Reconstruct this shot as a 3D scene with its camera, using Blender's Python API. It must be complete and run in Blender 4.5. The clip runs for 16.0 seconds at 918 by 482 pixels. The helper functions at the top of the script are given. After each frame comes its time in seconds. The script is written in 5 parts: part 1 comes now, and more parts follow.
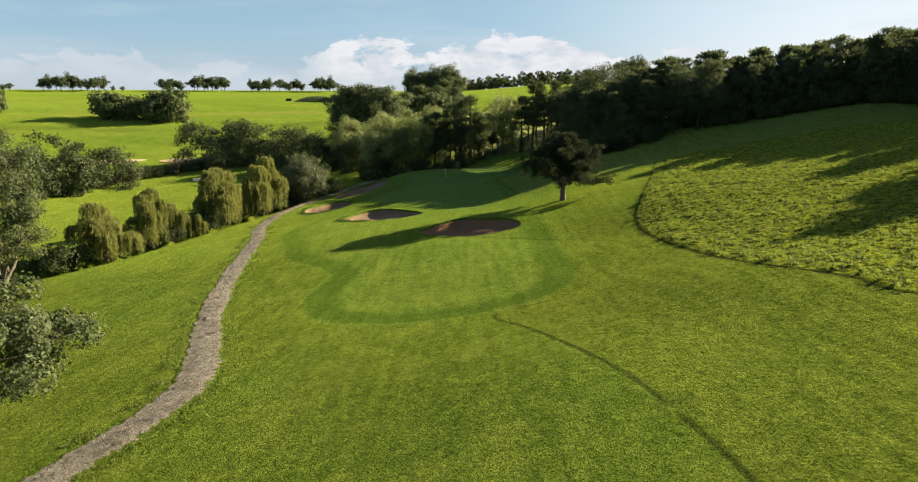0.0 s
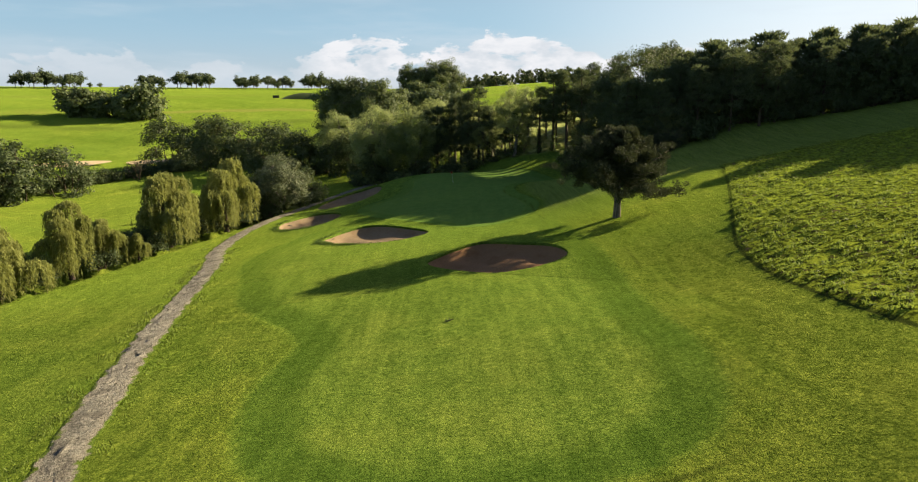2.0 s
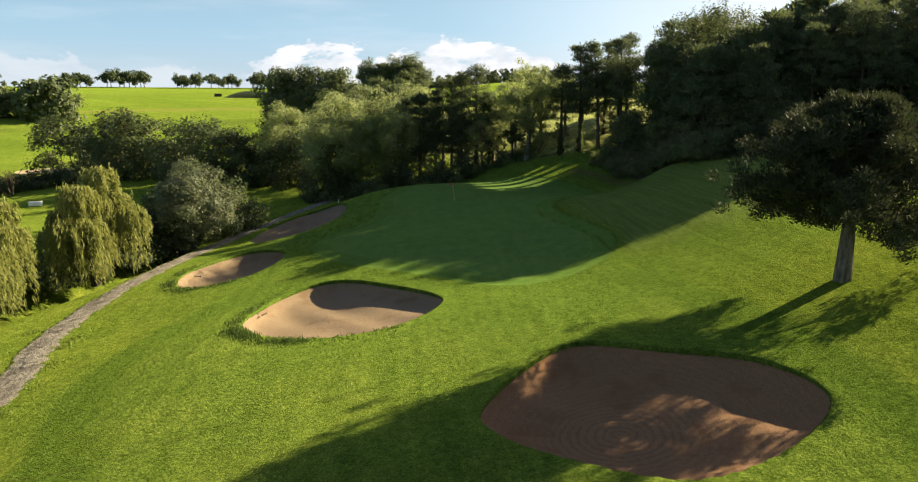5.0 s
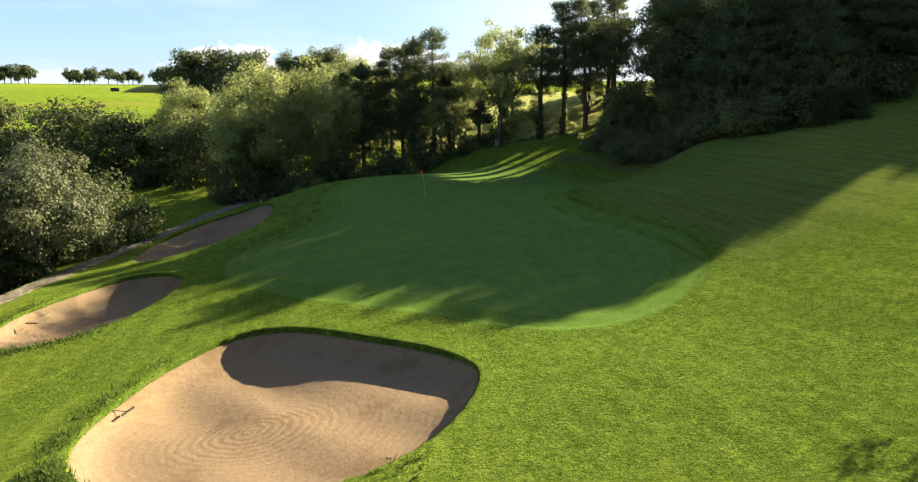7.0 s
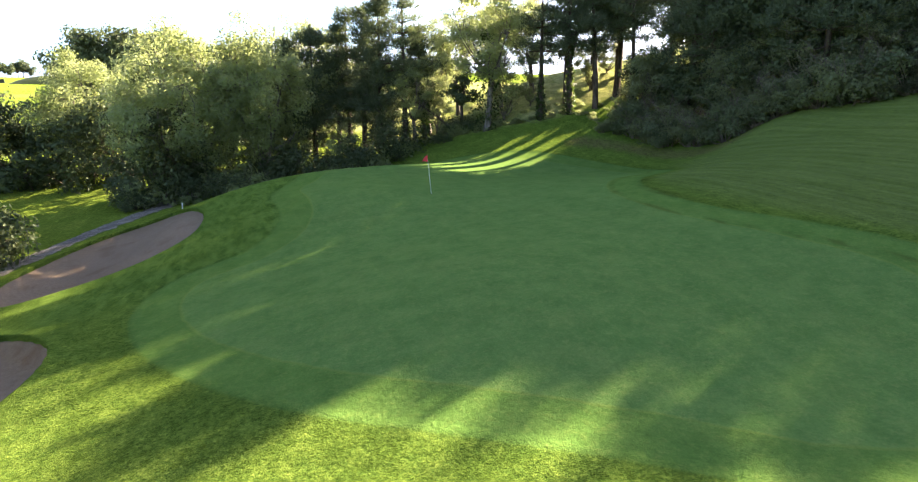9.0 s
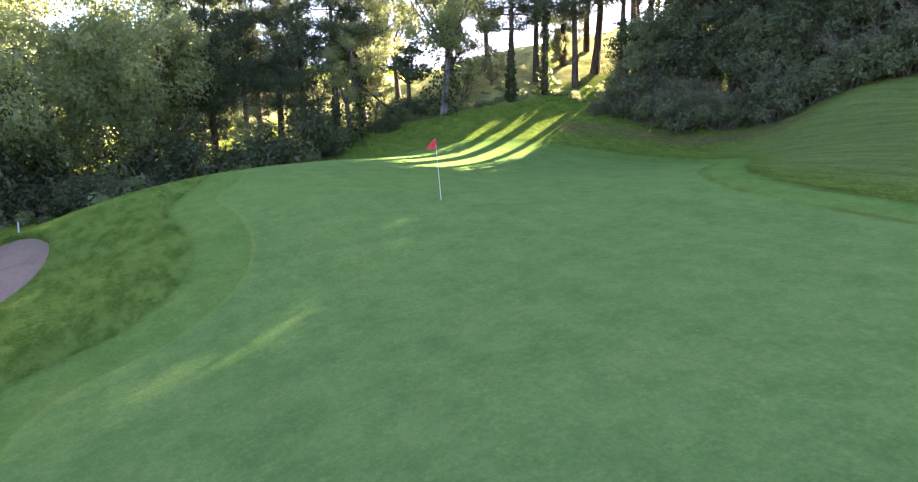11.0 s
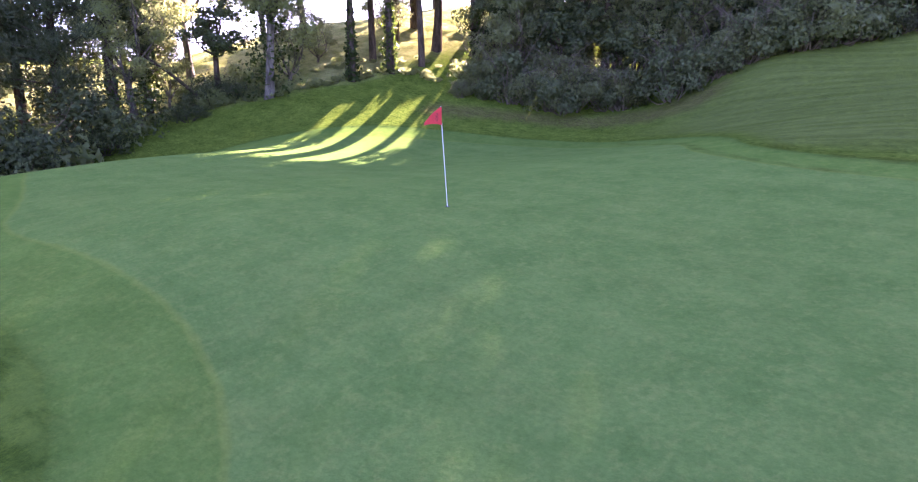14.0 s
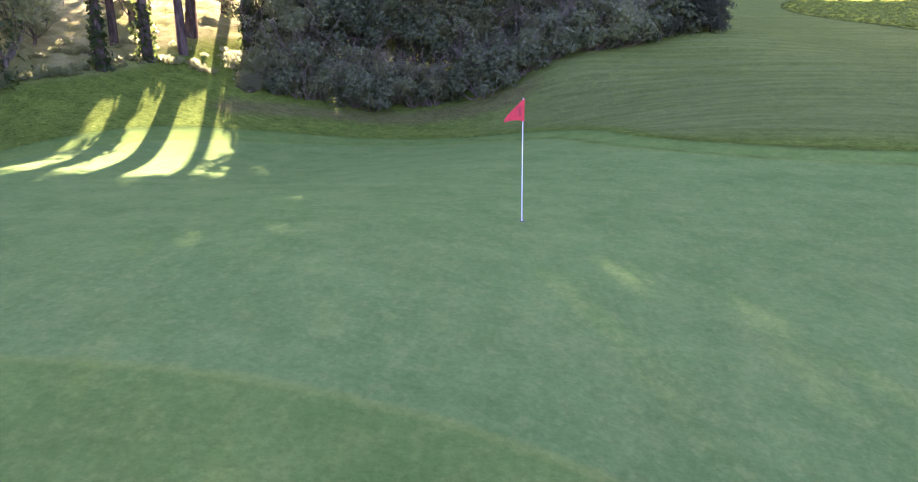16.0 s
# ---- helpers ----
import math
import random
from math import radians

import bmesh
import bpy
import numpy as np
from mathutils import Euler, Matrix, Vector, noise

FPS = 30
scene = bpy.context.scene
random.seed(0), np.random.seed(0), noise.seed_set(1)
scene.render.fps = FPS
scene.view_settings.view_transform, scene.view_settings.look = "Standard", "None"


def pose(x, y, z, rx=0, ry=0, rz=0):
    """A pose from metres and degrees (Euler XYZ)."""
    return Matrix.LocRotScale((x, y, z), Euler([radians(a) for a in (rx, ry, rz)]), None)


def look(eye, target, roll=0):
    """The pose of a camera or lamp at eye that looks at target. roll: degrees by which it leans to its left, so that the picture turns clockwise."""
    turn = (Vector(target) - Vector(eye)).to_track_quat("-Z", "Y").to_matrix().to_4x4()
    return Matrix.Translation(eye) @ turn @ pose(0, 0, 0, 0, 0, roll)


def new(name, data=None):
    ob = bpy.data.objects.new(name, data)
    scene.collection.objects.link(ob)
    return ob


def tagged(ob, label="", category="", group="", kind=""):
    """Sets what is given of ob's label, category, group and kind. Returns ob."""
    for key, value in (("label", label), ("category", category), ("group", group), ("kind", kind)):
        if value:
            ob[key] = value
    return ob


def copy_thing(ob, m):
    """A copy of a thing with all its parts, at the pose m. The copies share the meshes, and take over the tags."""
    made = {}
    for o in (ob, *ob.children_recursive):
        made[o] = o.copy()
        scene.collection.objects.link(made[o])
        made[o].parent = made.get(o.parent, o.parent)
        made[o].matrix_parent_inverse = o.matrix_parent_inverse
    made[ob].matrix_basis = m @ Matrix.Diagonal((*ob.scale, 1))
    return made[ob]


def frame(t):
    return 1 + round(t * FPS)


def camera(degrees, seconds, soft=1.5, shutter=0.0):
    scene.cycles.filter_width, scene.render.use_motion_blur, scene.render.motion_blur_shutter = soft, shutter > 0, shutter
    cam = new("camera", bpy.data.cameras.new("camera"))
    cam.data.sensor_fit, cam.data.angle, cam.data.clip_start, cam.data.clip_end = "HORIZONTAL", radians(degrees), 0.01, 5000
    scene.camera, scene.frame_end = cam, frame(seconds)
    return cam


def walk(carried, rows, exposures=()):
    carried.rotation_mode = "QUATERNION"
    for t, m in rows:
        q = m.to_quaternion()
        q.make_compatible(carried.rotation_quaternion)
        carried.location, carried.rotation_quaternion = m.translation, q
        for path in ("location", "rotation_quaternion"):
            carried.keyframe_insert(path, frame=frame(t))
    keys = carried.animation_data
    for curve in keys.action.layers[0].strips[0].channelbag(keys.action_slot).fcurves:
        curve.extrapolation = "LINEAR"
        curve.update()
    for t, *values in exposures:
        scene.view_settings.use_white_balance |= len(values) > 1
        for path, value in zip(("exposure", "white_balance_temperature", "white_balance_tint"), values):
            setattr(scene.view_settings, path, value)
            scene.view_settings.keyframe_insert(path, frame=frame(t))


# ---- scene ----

# ================= camera =================
cam = camera(70.5, 16.0, 1.2)
METRES, EYE, TILT, LEAN, TURN = 125.0, 17.0, -12.3, 0.0, 0.0
ROWS = [
    (0.0, 0.0, 0.0, 0.0, 0.0, 0.0, 0.0),
    (0.5, -0.0058, 0.0413, 0.0055, -0.04, -0.04, 0.0),
    (1.0, -0.0107, 0.0839, 0.0119, -0.16, -0.03, 0.0),
    (1.5, -0.0152, 0.1278, 0.0181, -0.33, -0.01, 0.03),
    (2.0, -0.0198, 0.1723, 0.0242, -0.52, 0.02, 0.1),
    (2.5, -0.0251, 0.2172, 0.03, -0.76, 0.07, 0.15),
    (3.0, -0.0311, 0.2621, 0.0361, -1.0, 0.13, 0.22),
    (3.5, -0.0374, 0.3069, 0.0424, -1.28, 0.2, 0.3),
    (4.0, -0.044, 0.3516, 0.0488, -1.8, 0.31, 0.42),
    (6.5, -0.0724, 0.5609, 0.0647, -9.24, 0.45, 2.42),
    (7.0, -0.0769, 0.5929, 0.0646, -10.83, 0.4, 2.8),
    (7.5, -0.0821, 0.6247, 0.0661, -12.21, 0.34, 3.12),
    (8.0, -0.0873, 0.6577, 0.0687, -13.53, 0.24, 3.5),
    (10.5, -0.0979, 0.811, 0.0861, -24.81, -1.04, 6.1),
    (11.0, -0.0982, 0.8361, 0.0885, -27.31, -1.25, 6.6),
    (11.5, -0.0984, 0.8593, 0.0911, -30.06, -1.55, 7.13),
    (12.0, -0.0976, 0.8763, 0.0922, -33.37, -1.91, 7.75),
    (12.5, -0.0973, 0.886, 0.0925, -37.07, -2.42, 8.38),
    (13.0, -0.0979, 0.896, 0.0938, -40.63, -3.07, 8.87),
    (13.5, -0.1006, 0.9082, 0.0963, -44.43, -3.76, 9.43),
    (14.0, -0.104, 0.9228, 0.0992, -49.96, -4.74, 10.21),
    (14.5, -0.107, 0.9377, 0.1024, -55.8, -5.88, 10.9),
    (15.0, -0.1094, 0.9532, 0.1058, -62.75, -7.32, 11.63),
    (15.5, -0.1103, 0.9691, 0.109, -70.72, -8.99, 12.18),
    (16.0, -0.1099, 0.9851, 0.1123, -78.98, -10.8, 12.5),
]
EXPOSURES = [(0.0, 1.52, 6550, 12), (4.0, 1.70, 6650, 12), (6.5, 2.02, 6600, 13), (7.0, 2.15, 6600, 13), (8.2, 2.78, 6400, 18), (10.5, 4.2, 5950, 38), (12.5, 4.22, 5800, 54), (16.0, 4.48, 5700, 74)]
walk(cam, [(t, pose(0, 0, EYE, TILT, LEAN, TURN) @ pose(METRES * x, METRES * y, METRES * z, 90 + pitch, roll, yaw)) for t, x, y, z, yaw, pitch, roll in ROWS], EXPOSURES)

# ================= light =================
SUN_AZ, SUN_EL = radians(64.0), radians(23.0)
SUN_DIR = Vector((math.sin(SUN_AZ) * math.cos(SUN_EL), math.cos(SUN_AZ) * math.cos(SUN_EL), math.sin(SUN_EL)))
sun = new("sun", bpy.data.lights.new("sun", "SUN"))
sun.data.energy, sun.data.angle, sun.data.color = 5.1, radians(0.53), (1.0, 0.85, 0.55)
sun.matrix_world = look(SUN_DIR * 200, (0, 0, 0))


class Nodes:
    """A small builder for node trees."""

    def __init__(self, tree):
        self.t = tree
        self.t.nodes.clear()

    def add(self, kind, inputs=None):
        n = self.t.nodes.new(kind)
        for k, v in (inputs or {}).items():
            self.put(n.inputs[k], v)
        return n

    def put(self, socket, v):
        if isinstance(v, bpy.types.NodeSocket):
            self.t.links.new(v, socket)
        else:
            if socket.type == "RGBA" and len(v) == 3:
                v = (*v, 1.0)
            socket.default_value = v

    def math(self, op, a, b=0.0, c=0.0, clamp=False):
        n = self.add("ShaderNodeMath")
        n.operation, n.use_clamp = op, clamp
        for i, v in enumerate((a, b, c)):
            self.put(n.inputs[i], v)
        return n.outputs[0]

    def ramp(self, v, lo, hi, out0=0.0, out1=1.0):
        n = self.add("ShaderNodeMapRange")
        n.interpolation_type = "SMOOTHSTEP"
        for i, x in enumerate((v, lo, hi, out0, out1)):
            self.put(n.inputs[i], x)
        return n.outputs[0]

    def mix(self, f, a, b, blend="MIX"):
        n = self.add("ShaderNodeMix")
        n.data_type, n.blend_type = "RGBA", blend
        self.put(n.inputs[0], f)
        self.put(n.inputs[6], a)
        self.put(n.inputs[7], b)
        return n.outputs[2]

    def noise(self, scale, detail=4.0, rough=0.55, vec=None, distort=0.0):
        n = self.add("ShaderNodeTexNoise", {"Scale": scale, "Detail": detail, "Roughness": rough, "Distortion": distort})
        if vec is not None:
            self.put(n.inputs["Vector"], vec)
        return n.outputs["Fac"]

    def scaled(self, vec, s, rot=0.0):
        n = self.add("ShaderNodeMapping", {"Vector": vec, "Scale": s, "Rotation": (0, 0, rot)})
        return n.outputs[0]

    def attr(self, name):
        n = self.add("ShaderNodeAttribute")
        n.attribute_name = name
        return n.outputs["Fac"]


world = bpy.data.worlds.new("sky")
scene.world = world
world.use_nodes = True
wn = Nodes(world.node_tree)
sky = wn.add("ShaderNodeTexSky")
sky.sky_type, sky.sun_disc, sky.sun_elevation, sky.sun_rotation = "NISHITA", False, SUN_EL, SUN_AZ
sky.air_density, sky.dust_density, sky.ozone_density = 1.0, 1.2, 1.5
wcoord = wn.add("ShaderNodeTexCoord").outputs["Generated"]
wsep = wn.add("ShaderNodeSeparateXYZ", {0: wcoord})
up = wsep.outputs[2]
sunward = wn.ramp(wn.math("ADD", wn.math("MULTIPLY", wsep.outputs[0], math.sin(SUN_AZ)), wn.math("MULTIPLY", wsep.outputs[1], math.cos(SUN_AZ))), 0.45, 0.95)
cvec = wn.scaled(wcoord, (1.0, 1.0, 2.2))
puffs = wn.noise(9.0, 10.0, 0.58, cvec, 0.3)
wisps = wn.noise(3.0, 5.0, 0.55, wn.scaled(wcoord, (1.0, 1.0, 6.0)))
bank_side = wn.math("MULTIPLY", wn.ramp(wsep.outputs[0], -0.25, -0.16), wn.ramp(wsep.outputs[0], 0.24, 0.40, 1.0, 0.0))
crest = wn.math("ADD", wn.math("MULTIPLY_ADD", bank_side, 0.014, 0.054), wn.math("MULTIPLY", wn.math("SUBTRACT", puffs, 0.5), 0.22))
below = wn.math("SUBTRACT", crest, up)
heap = wn.math("MULTIPLY", wn.math("MULTIPLY", wn.ramp(below, 0.0, 0.010), wn.ramp(up, 0.0, 0.05, 0.25, 1.0)), wn.ramp(bank_side, 0.0, 1.0, 0.55, 1.0))
veil = wn.math("MULTIPLY", wn.ramp(wisps, 0.46, 0.72), wn.ramp(up, 0.02, 0.25, 0.55, 0.22))
haze = wn.ramp(up, 0.0, 0.30, 0.92, 0.0)
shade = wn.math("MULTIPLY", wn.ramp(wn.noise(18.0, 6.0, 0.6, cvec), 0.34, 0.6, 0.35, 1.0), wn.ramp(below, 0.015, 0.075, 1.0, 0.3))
cloud_col = wn.mix(wn.math("MULTIPLY", shade, wn.ramp(bank_side, 0.0, 1.0, 0.5, 1.0)), (5.0, 5.7, 6.3), (8.0, 8.1, 8.3))
sky_col = wn.mix(haze, sky.outputs[0], wn.mix(wn.ramp(up, 0.0, 0.12), (4.6, 5.5, 6.1), (3.1, 5.4, 7.2)))
sky_col = wn.mix(wn.math("MULTIPLY", sunward, wn.ramp(up, 0.0, 0.30, 0.75, 0.15)), sky_col, (9.7, 10.0, 10.1))
sky_col = wn.mix(veil, sky_col, (5.6, 6.5, 7.2))
sky_col = wn.mix(wn.math("MULTIPLY", heap, 0.9), sky_col, cloud_col)
wbg = wn.add("ShaderNodeBackground", {"Color": sky_col, "Strength": 0.039})
wn.t.links.new(wbg.outputs[0], wn.add("ShaderNodeOutputWorld").inputs[0])


# ================= materials =================
def material(name, build):
    m = bpy.data.materials.new(name)
    m.use_nodes = True
    n = Nodes(m.node_tree)
    shader = build(n)
    n.t.links.new(shader, n.add("ShaderNodeOutputMaterial").inputs[0])
    return m


def surface(n, color, rough=0.9, bump=None, strength=0.3, distance=0.05, spec=0.2, **more):
    p = n.add("ShaderNodeBsdfPrincipled", {"Base Color": color, "Roughness": rough, "Specular IOR Level": spec, **more})
    if bump is not None:
        n.put(p.inputs["Normal"], n.add("ShaderNodeBump", {"Height": bump, "Strength": strength, "Distance": distance}).outputs[0])
    return p.outputs[0]


def ground_look(n):
    p = n.add("ShaderNodeTexCoord").outputs["Object"]
    fine = n.noise(9.0, 5.0, 0.7, p)
    blade = n.noise(2.6, 8.0, 0.82, n.scaled(p, (1.0, 0.6, 1.0), 0.5))
    patch = n.noise(0.22, 5.0, 0.6, p)
    broad = n.noise(0.045, 3.0, 0.5, p)
    wob = n.math("MULTIPLY", n.math("SUBTRACT", n.noise(1.6, 3.0, 0.6, p), 0.5), 0.8)
    tex = n.math("ADD", n.math("MULTIPLY", fine, 0.5), n.math("MULTIPLY", blade, 0.5))
    grain = n.ramp(tex, 0.42, 0.60)
    streak = n.noise(1.0, 4.0, 0.6, n.scaled(p, (1.5, 0.10, 1.0), 0.12))
    mottle = n.noise(0.9, 5.0, 0.7, p)
    # semi-rough everywhere
    base = n.mix(grain, (0.061, 0.097, 0.0154), (0.145, 0.202, 0.0306))
    base = n.mix(n.ramp(patch, 0.42, 0.68, 0.0, 0.5), base, (0.171, 0.206, 0.0373))
    base = n.mix(n.ramp(broad, 0.40, 0.65, 0.0, 0.4), base, (0.087, 0.155, 0.0255))
    # closely mown fairway
    dfair = n.math("ADD", n.attr("zone_fairway"), wob)
    fair = n.mix(n.ramp(tex, 0.36, 0.66), (0.072, 0.128, 0.0230), (0.122, 0.190, 0.0360))
    fair = n.mix(n.ramp(patch, 0.40, 0.68, 0.0, 0.5), fair, (0.144, 0.197, 0.0373))
    col = n.mix(n.ramp(dfair, -0.5, 0.5, 0.65, 0.0), base, fair)
    ring = n.math("MULTIPLY", n.ramp(dfair, -3.6, -2.0), n.ramp(dfair, -0.5, 0.3, 1.0, 0.0))
    col = n.mix(n.math("MULTIPLY", ring, 0.75), col, (0.046, 0.092, 0.0150))
    # longer, paler semi-rough beside the tee line
    drough = n.math("ADD", n.attr("zone_rough"), n.math("MULTIPLY", wob, 0.35))
    rgh = n.mix(n.ramp(tex, 0.40, 0.62), (0.065, 0.096, 0.0154), (0.176, 0.226, 0.0373))
    col = n.mix(n.ramp(drough, -0.6, 0.3, 0.55, 0.0), col, rgh)
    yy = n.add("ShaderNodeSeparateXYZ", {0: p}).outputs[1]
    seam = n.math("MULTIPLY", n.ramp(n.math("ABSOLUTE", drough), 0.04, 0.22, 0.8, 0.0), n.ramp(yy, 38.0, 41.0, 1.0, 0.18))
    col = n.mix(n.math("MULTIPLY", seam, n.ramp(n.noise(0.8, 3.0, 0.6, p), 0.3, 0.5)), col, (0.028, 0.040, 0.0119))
    # putting green and its collar
    dgreen = n.math("ADD", n.attr("zone_green"), n.math("MULTIPLY", wob, 0.25))
    grn = n.mix(n.ramp(n.noise(1.1, 6.0, 0.65, p), 0.22, 0.80), (0.059, 0.128, 0.0350), (0.097, 0.172, 0.0510))
    grn = n.mix(n.ramp(n.noise(0.5, 4.0, 0.7, p), 0.45, 0.80, 0.0, 0.28), grn, (0.142, 0.182, 0.0600))
    grn = n.mix(n.ramp(n.noise(4.5, 5.0, 0.75, p), 0.48, 0.66, 0.0, 0.45), grn, (0.135, 0.188, 0.060))
    grn = n.mix(n.ramp(n.noise(14.0, 3.0, 0.7, p), 0.3, 0.7, 0.0, 0.3), grn, (0.050, 0.112, 0.0280))
    apron = n.mix(grain, (0.036, 0.082, 0.0160), (0.096, 0.156, 0.0300))
    col = n.mix(n.ramp(dgreen, 7.0, 20.0, 0.85, 0.0), col, apron)
    collar = n.mix(1.0, grn, (0.90, 0.93, 0.78), "MULTIPLY")
    col = n.mix(n.ramp(dgreen, 1.65, 1.8, 0.95, 0.0), col, collar)
    trim = n.ramp(n.math("ABSOLUTE", dgreen), 0.02, 0.09, 0.22, 0.0)
    col = n.mix(n.ramp(dgreen, -0.08, 0.08, 1.0, 0.0), col, grn)
    col = n.mix(trim, col, (0.157, 0.190, 0.0400))
    worn = n.math("MULTIPLY", n.ramp(n.attr("zone_track"), 0.05, 0.30, 0.62, 0.0), n.ramp(n.noise(0.5, 3.0, 0.6, p), 0.30, 0.5))
    col = n.mix(worn, col, (0.046, 0.070, 0.0160))
    tone = n.ramp(n.math("ADD", n.math("MULTIPLY", streak, 0.5), n.math("MULTIPLY", mottle, 0.5)), 0.38, 0.64)
    col = n.mix(n.ramp(dgreen, 1.5, 2.2, 0.25, 0.85), col, n.mix(tone, (0.72, 0.76, 0.72), (1.20, 1.14, 1.12)), "MULTIPLY")
    speck = n.ramp(n.noise(3.2, 9.0, 0.85, p), 0.40, 0.62)
    col = n.mix(n.ramp(dgreen, 1.5, 2.2, 0.10, 0.75), col, n.mix(speck, (0.55, 0.62, 0.58), (1.36, 1.28, 1.30)), "MULTIPLY")
    crumb = n.ramp(n.noise(11.0, 6.0, 0.85, p), 0.42, 0.58)
    col = n.mix(n.ramp(dgreen, 1.5, 2.2, 0.15, 0.70), col, n.mix(crumb, (0.54, 0.61, 0.56), (1.46, 1.38, 1.40)), "MULTIPLY")
    fibre = n.ramp(n.noise(26.0, 4.0, 0.8, n.scaled(p, (1.0, 0.45, 1.0), 0.7)), 0.40, 0.60)
    col = n.mix(n.ramp(dgreen, 1.5, 2.2, 0.15, 0.5), col, n.mix(fibre, (0.66, 0.70, 0.66), (1.32, 1.28, 1.30)), "MULTIPLY")
    # stretched bands: long grass, and tone standing in for far relief shading
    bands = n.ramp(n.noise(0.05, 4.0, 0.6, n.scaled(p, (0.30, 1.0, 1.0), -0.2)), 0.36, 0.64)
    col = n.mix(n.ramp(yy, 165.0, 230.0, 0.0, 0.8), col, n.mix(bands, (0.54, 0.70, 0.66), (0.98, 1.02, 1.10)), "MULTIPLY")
    # mower lines round the knoll beside the green
    xx = n.add("ShaderNodeSeparateXYZ", {0: p}).outputs[0]
    knoll = n.math("MULTIPLY", n.math("MULTIPLY", n.ramp(xx, 6.5, 10.0), n.ramp(dgreen, 1.8, 3.0)), n.math("MULTIPLY", n.ramp(yy, 97.0, 104.0), n.ramp(yy, 124.0, 131.0, 1.0, 0.0)))
    lines = n.ramp(n.noise(1.0, 5.0, 0.65, n.scaled(p, (2.6, 0.16, 1.0), 0.16)), 0.36, 0.62)
    col = n.mix(n.math("MULTIPLY", knoll, 0.42), col, n.mix(lines, (0.66, 0.72, 0.68), (1.22, 1.16, 1.20)), "MULTIPLY")
    col = n.mix(n.math("MULTIPLY", knoll, 0.5), col, n.mix(lines, (0.075, 0.100, 0.040), (0.125, 0.155, 0.068)))
    # long dark grass on the bank below the green, shade deepened in colour
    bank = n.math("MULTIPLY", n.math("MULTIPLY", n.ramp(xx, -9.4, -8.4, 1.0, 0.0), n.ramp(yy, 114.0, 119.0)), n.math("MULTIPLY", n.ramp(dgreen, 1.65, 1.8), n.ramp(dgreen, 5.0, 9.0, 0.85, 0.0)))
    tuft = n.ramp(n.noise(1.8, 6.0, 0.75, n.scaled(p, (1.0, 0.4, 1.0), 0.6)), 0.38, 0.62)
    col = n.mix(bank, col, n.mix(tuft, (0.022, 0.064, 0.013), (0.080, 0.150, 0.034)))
    # uncut strips across the far slope, with terrace shade put into their colour
    across = n.math("ADD", n.math("MULTIPLY_ADD", xx, -0.35, yy), n.math("MULTIPLY", n.noise(0.012, 3.0, 0.6, p), 60.0))
    far_only = n.ramp(yy, 205.0, 235.0)
    for level, wide, shade_of in ((338.0, 6.0, (0.048, 0.070, 0.017)), (372.0, 8.0, (0.120, 0.110, 0.040)), (430.0, 10.0, (0.070, 0.095, 0.022))):
        line = n.ramp(n.math("ABSOLUTE", n.math("SUBTRACT", across, level)), wide * 0.25, wide, 0.8, 0.0)
        line = n.math("MULTIPLY", line, n.ramp(n.noise(0.02, 4.0, 0.6, p), 0.38, 0.56))
        col = n.mix(n.math("MULTIPLY", line, far_only), col, shade_of)
    # weedy field
    dfield = n.math("ADD", n.attr("zone_field"), n.math("MULTIPLY", wob, 0.5))
    weeds = n.noise(1.9, 6.0, 0.7, p)
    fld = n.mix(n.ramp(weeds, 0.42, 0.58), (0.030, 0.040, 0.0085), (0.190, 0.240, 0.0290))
    fld = n.mix(n.math("MULTIPLY", n.ramp(weeds, 0.44, 0.36), n.ramp(patch, 0.42, 0.62)), fld, (0.121, 0.088, 0.0583))
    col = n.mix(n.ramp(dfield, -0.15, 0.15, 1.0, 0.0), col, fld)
    # thin dark line: shadow of the taller weeds' edge put into colour
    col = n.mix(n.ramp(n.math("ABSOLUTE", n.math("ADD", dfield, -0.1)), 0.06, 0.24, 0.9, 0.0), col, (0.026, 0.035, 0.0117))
    # dry meadow behind the wood
    dmead = n.math("ADD", n.attr("zone_meadow"), n.math("MULTIPLY", wob, 3.0))
    mead = n.mix(n.ramp(n.noise(1.2, 6.0, 0.7, p), 0.36, 0.66), (0.190, 0.195, 0.085), (0.350, 0.345, 0.170))
    mead = n.mix(n.ramp(patch, 0.48, 0.62, 0.0, 0.7), mead, (0.120, 0.145, 0.045))
    col = n.mix(n.ramp(dmead, -1.5, 1.5, 1.0, 0.0), col, mead)
    # bare soil under the bushes
    dsoil = n.math("ADD", n.attr("zone_soil"), n.math("MULTIPLY", wob, 1.6))
    soil = n.mix(grain, (0.050, 0.038, 0.024), (0.115, 0.086, 0.054))
    col = n.mix(n.ramp(dsoil, -0.9, 0.4, 0.75, 0.0), col, soil)
    col = n.mix(1.0, col, (1.10, 1.06, 0.98), "MULTIPLY")
    mown = n.ramp(n.math("ADD", dfair, n.ramp(yy, 66.0, 80.0, 0.0, 30.0)), -0.3, 0.8, 0.45, 1.0)
    short = n.math("MULTIPLY", mown, n.ramp(n.math("SUBTRACT", dgreen, 1.6), -0.3, 0.4, 0.2, 1.0))
    relief = n.math("ADD", tex, n.math("MULTIPLY", n.noise(6.0, 6.0, 0.75, p), 0.9))
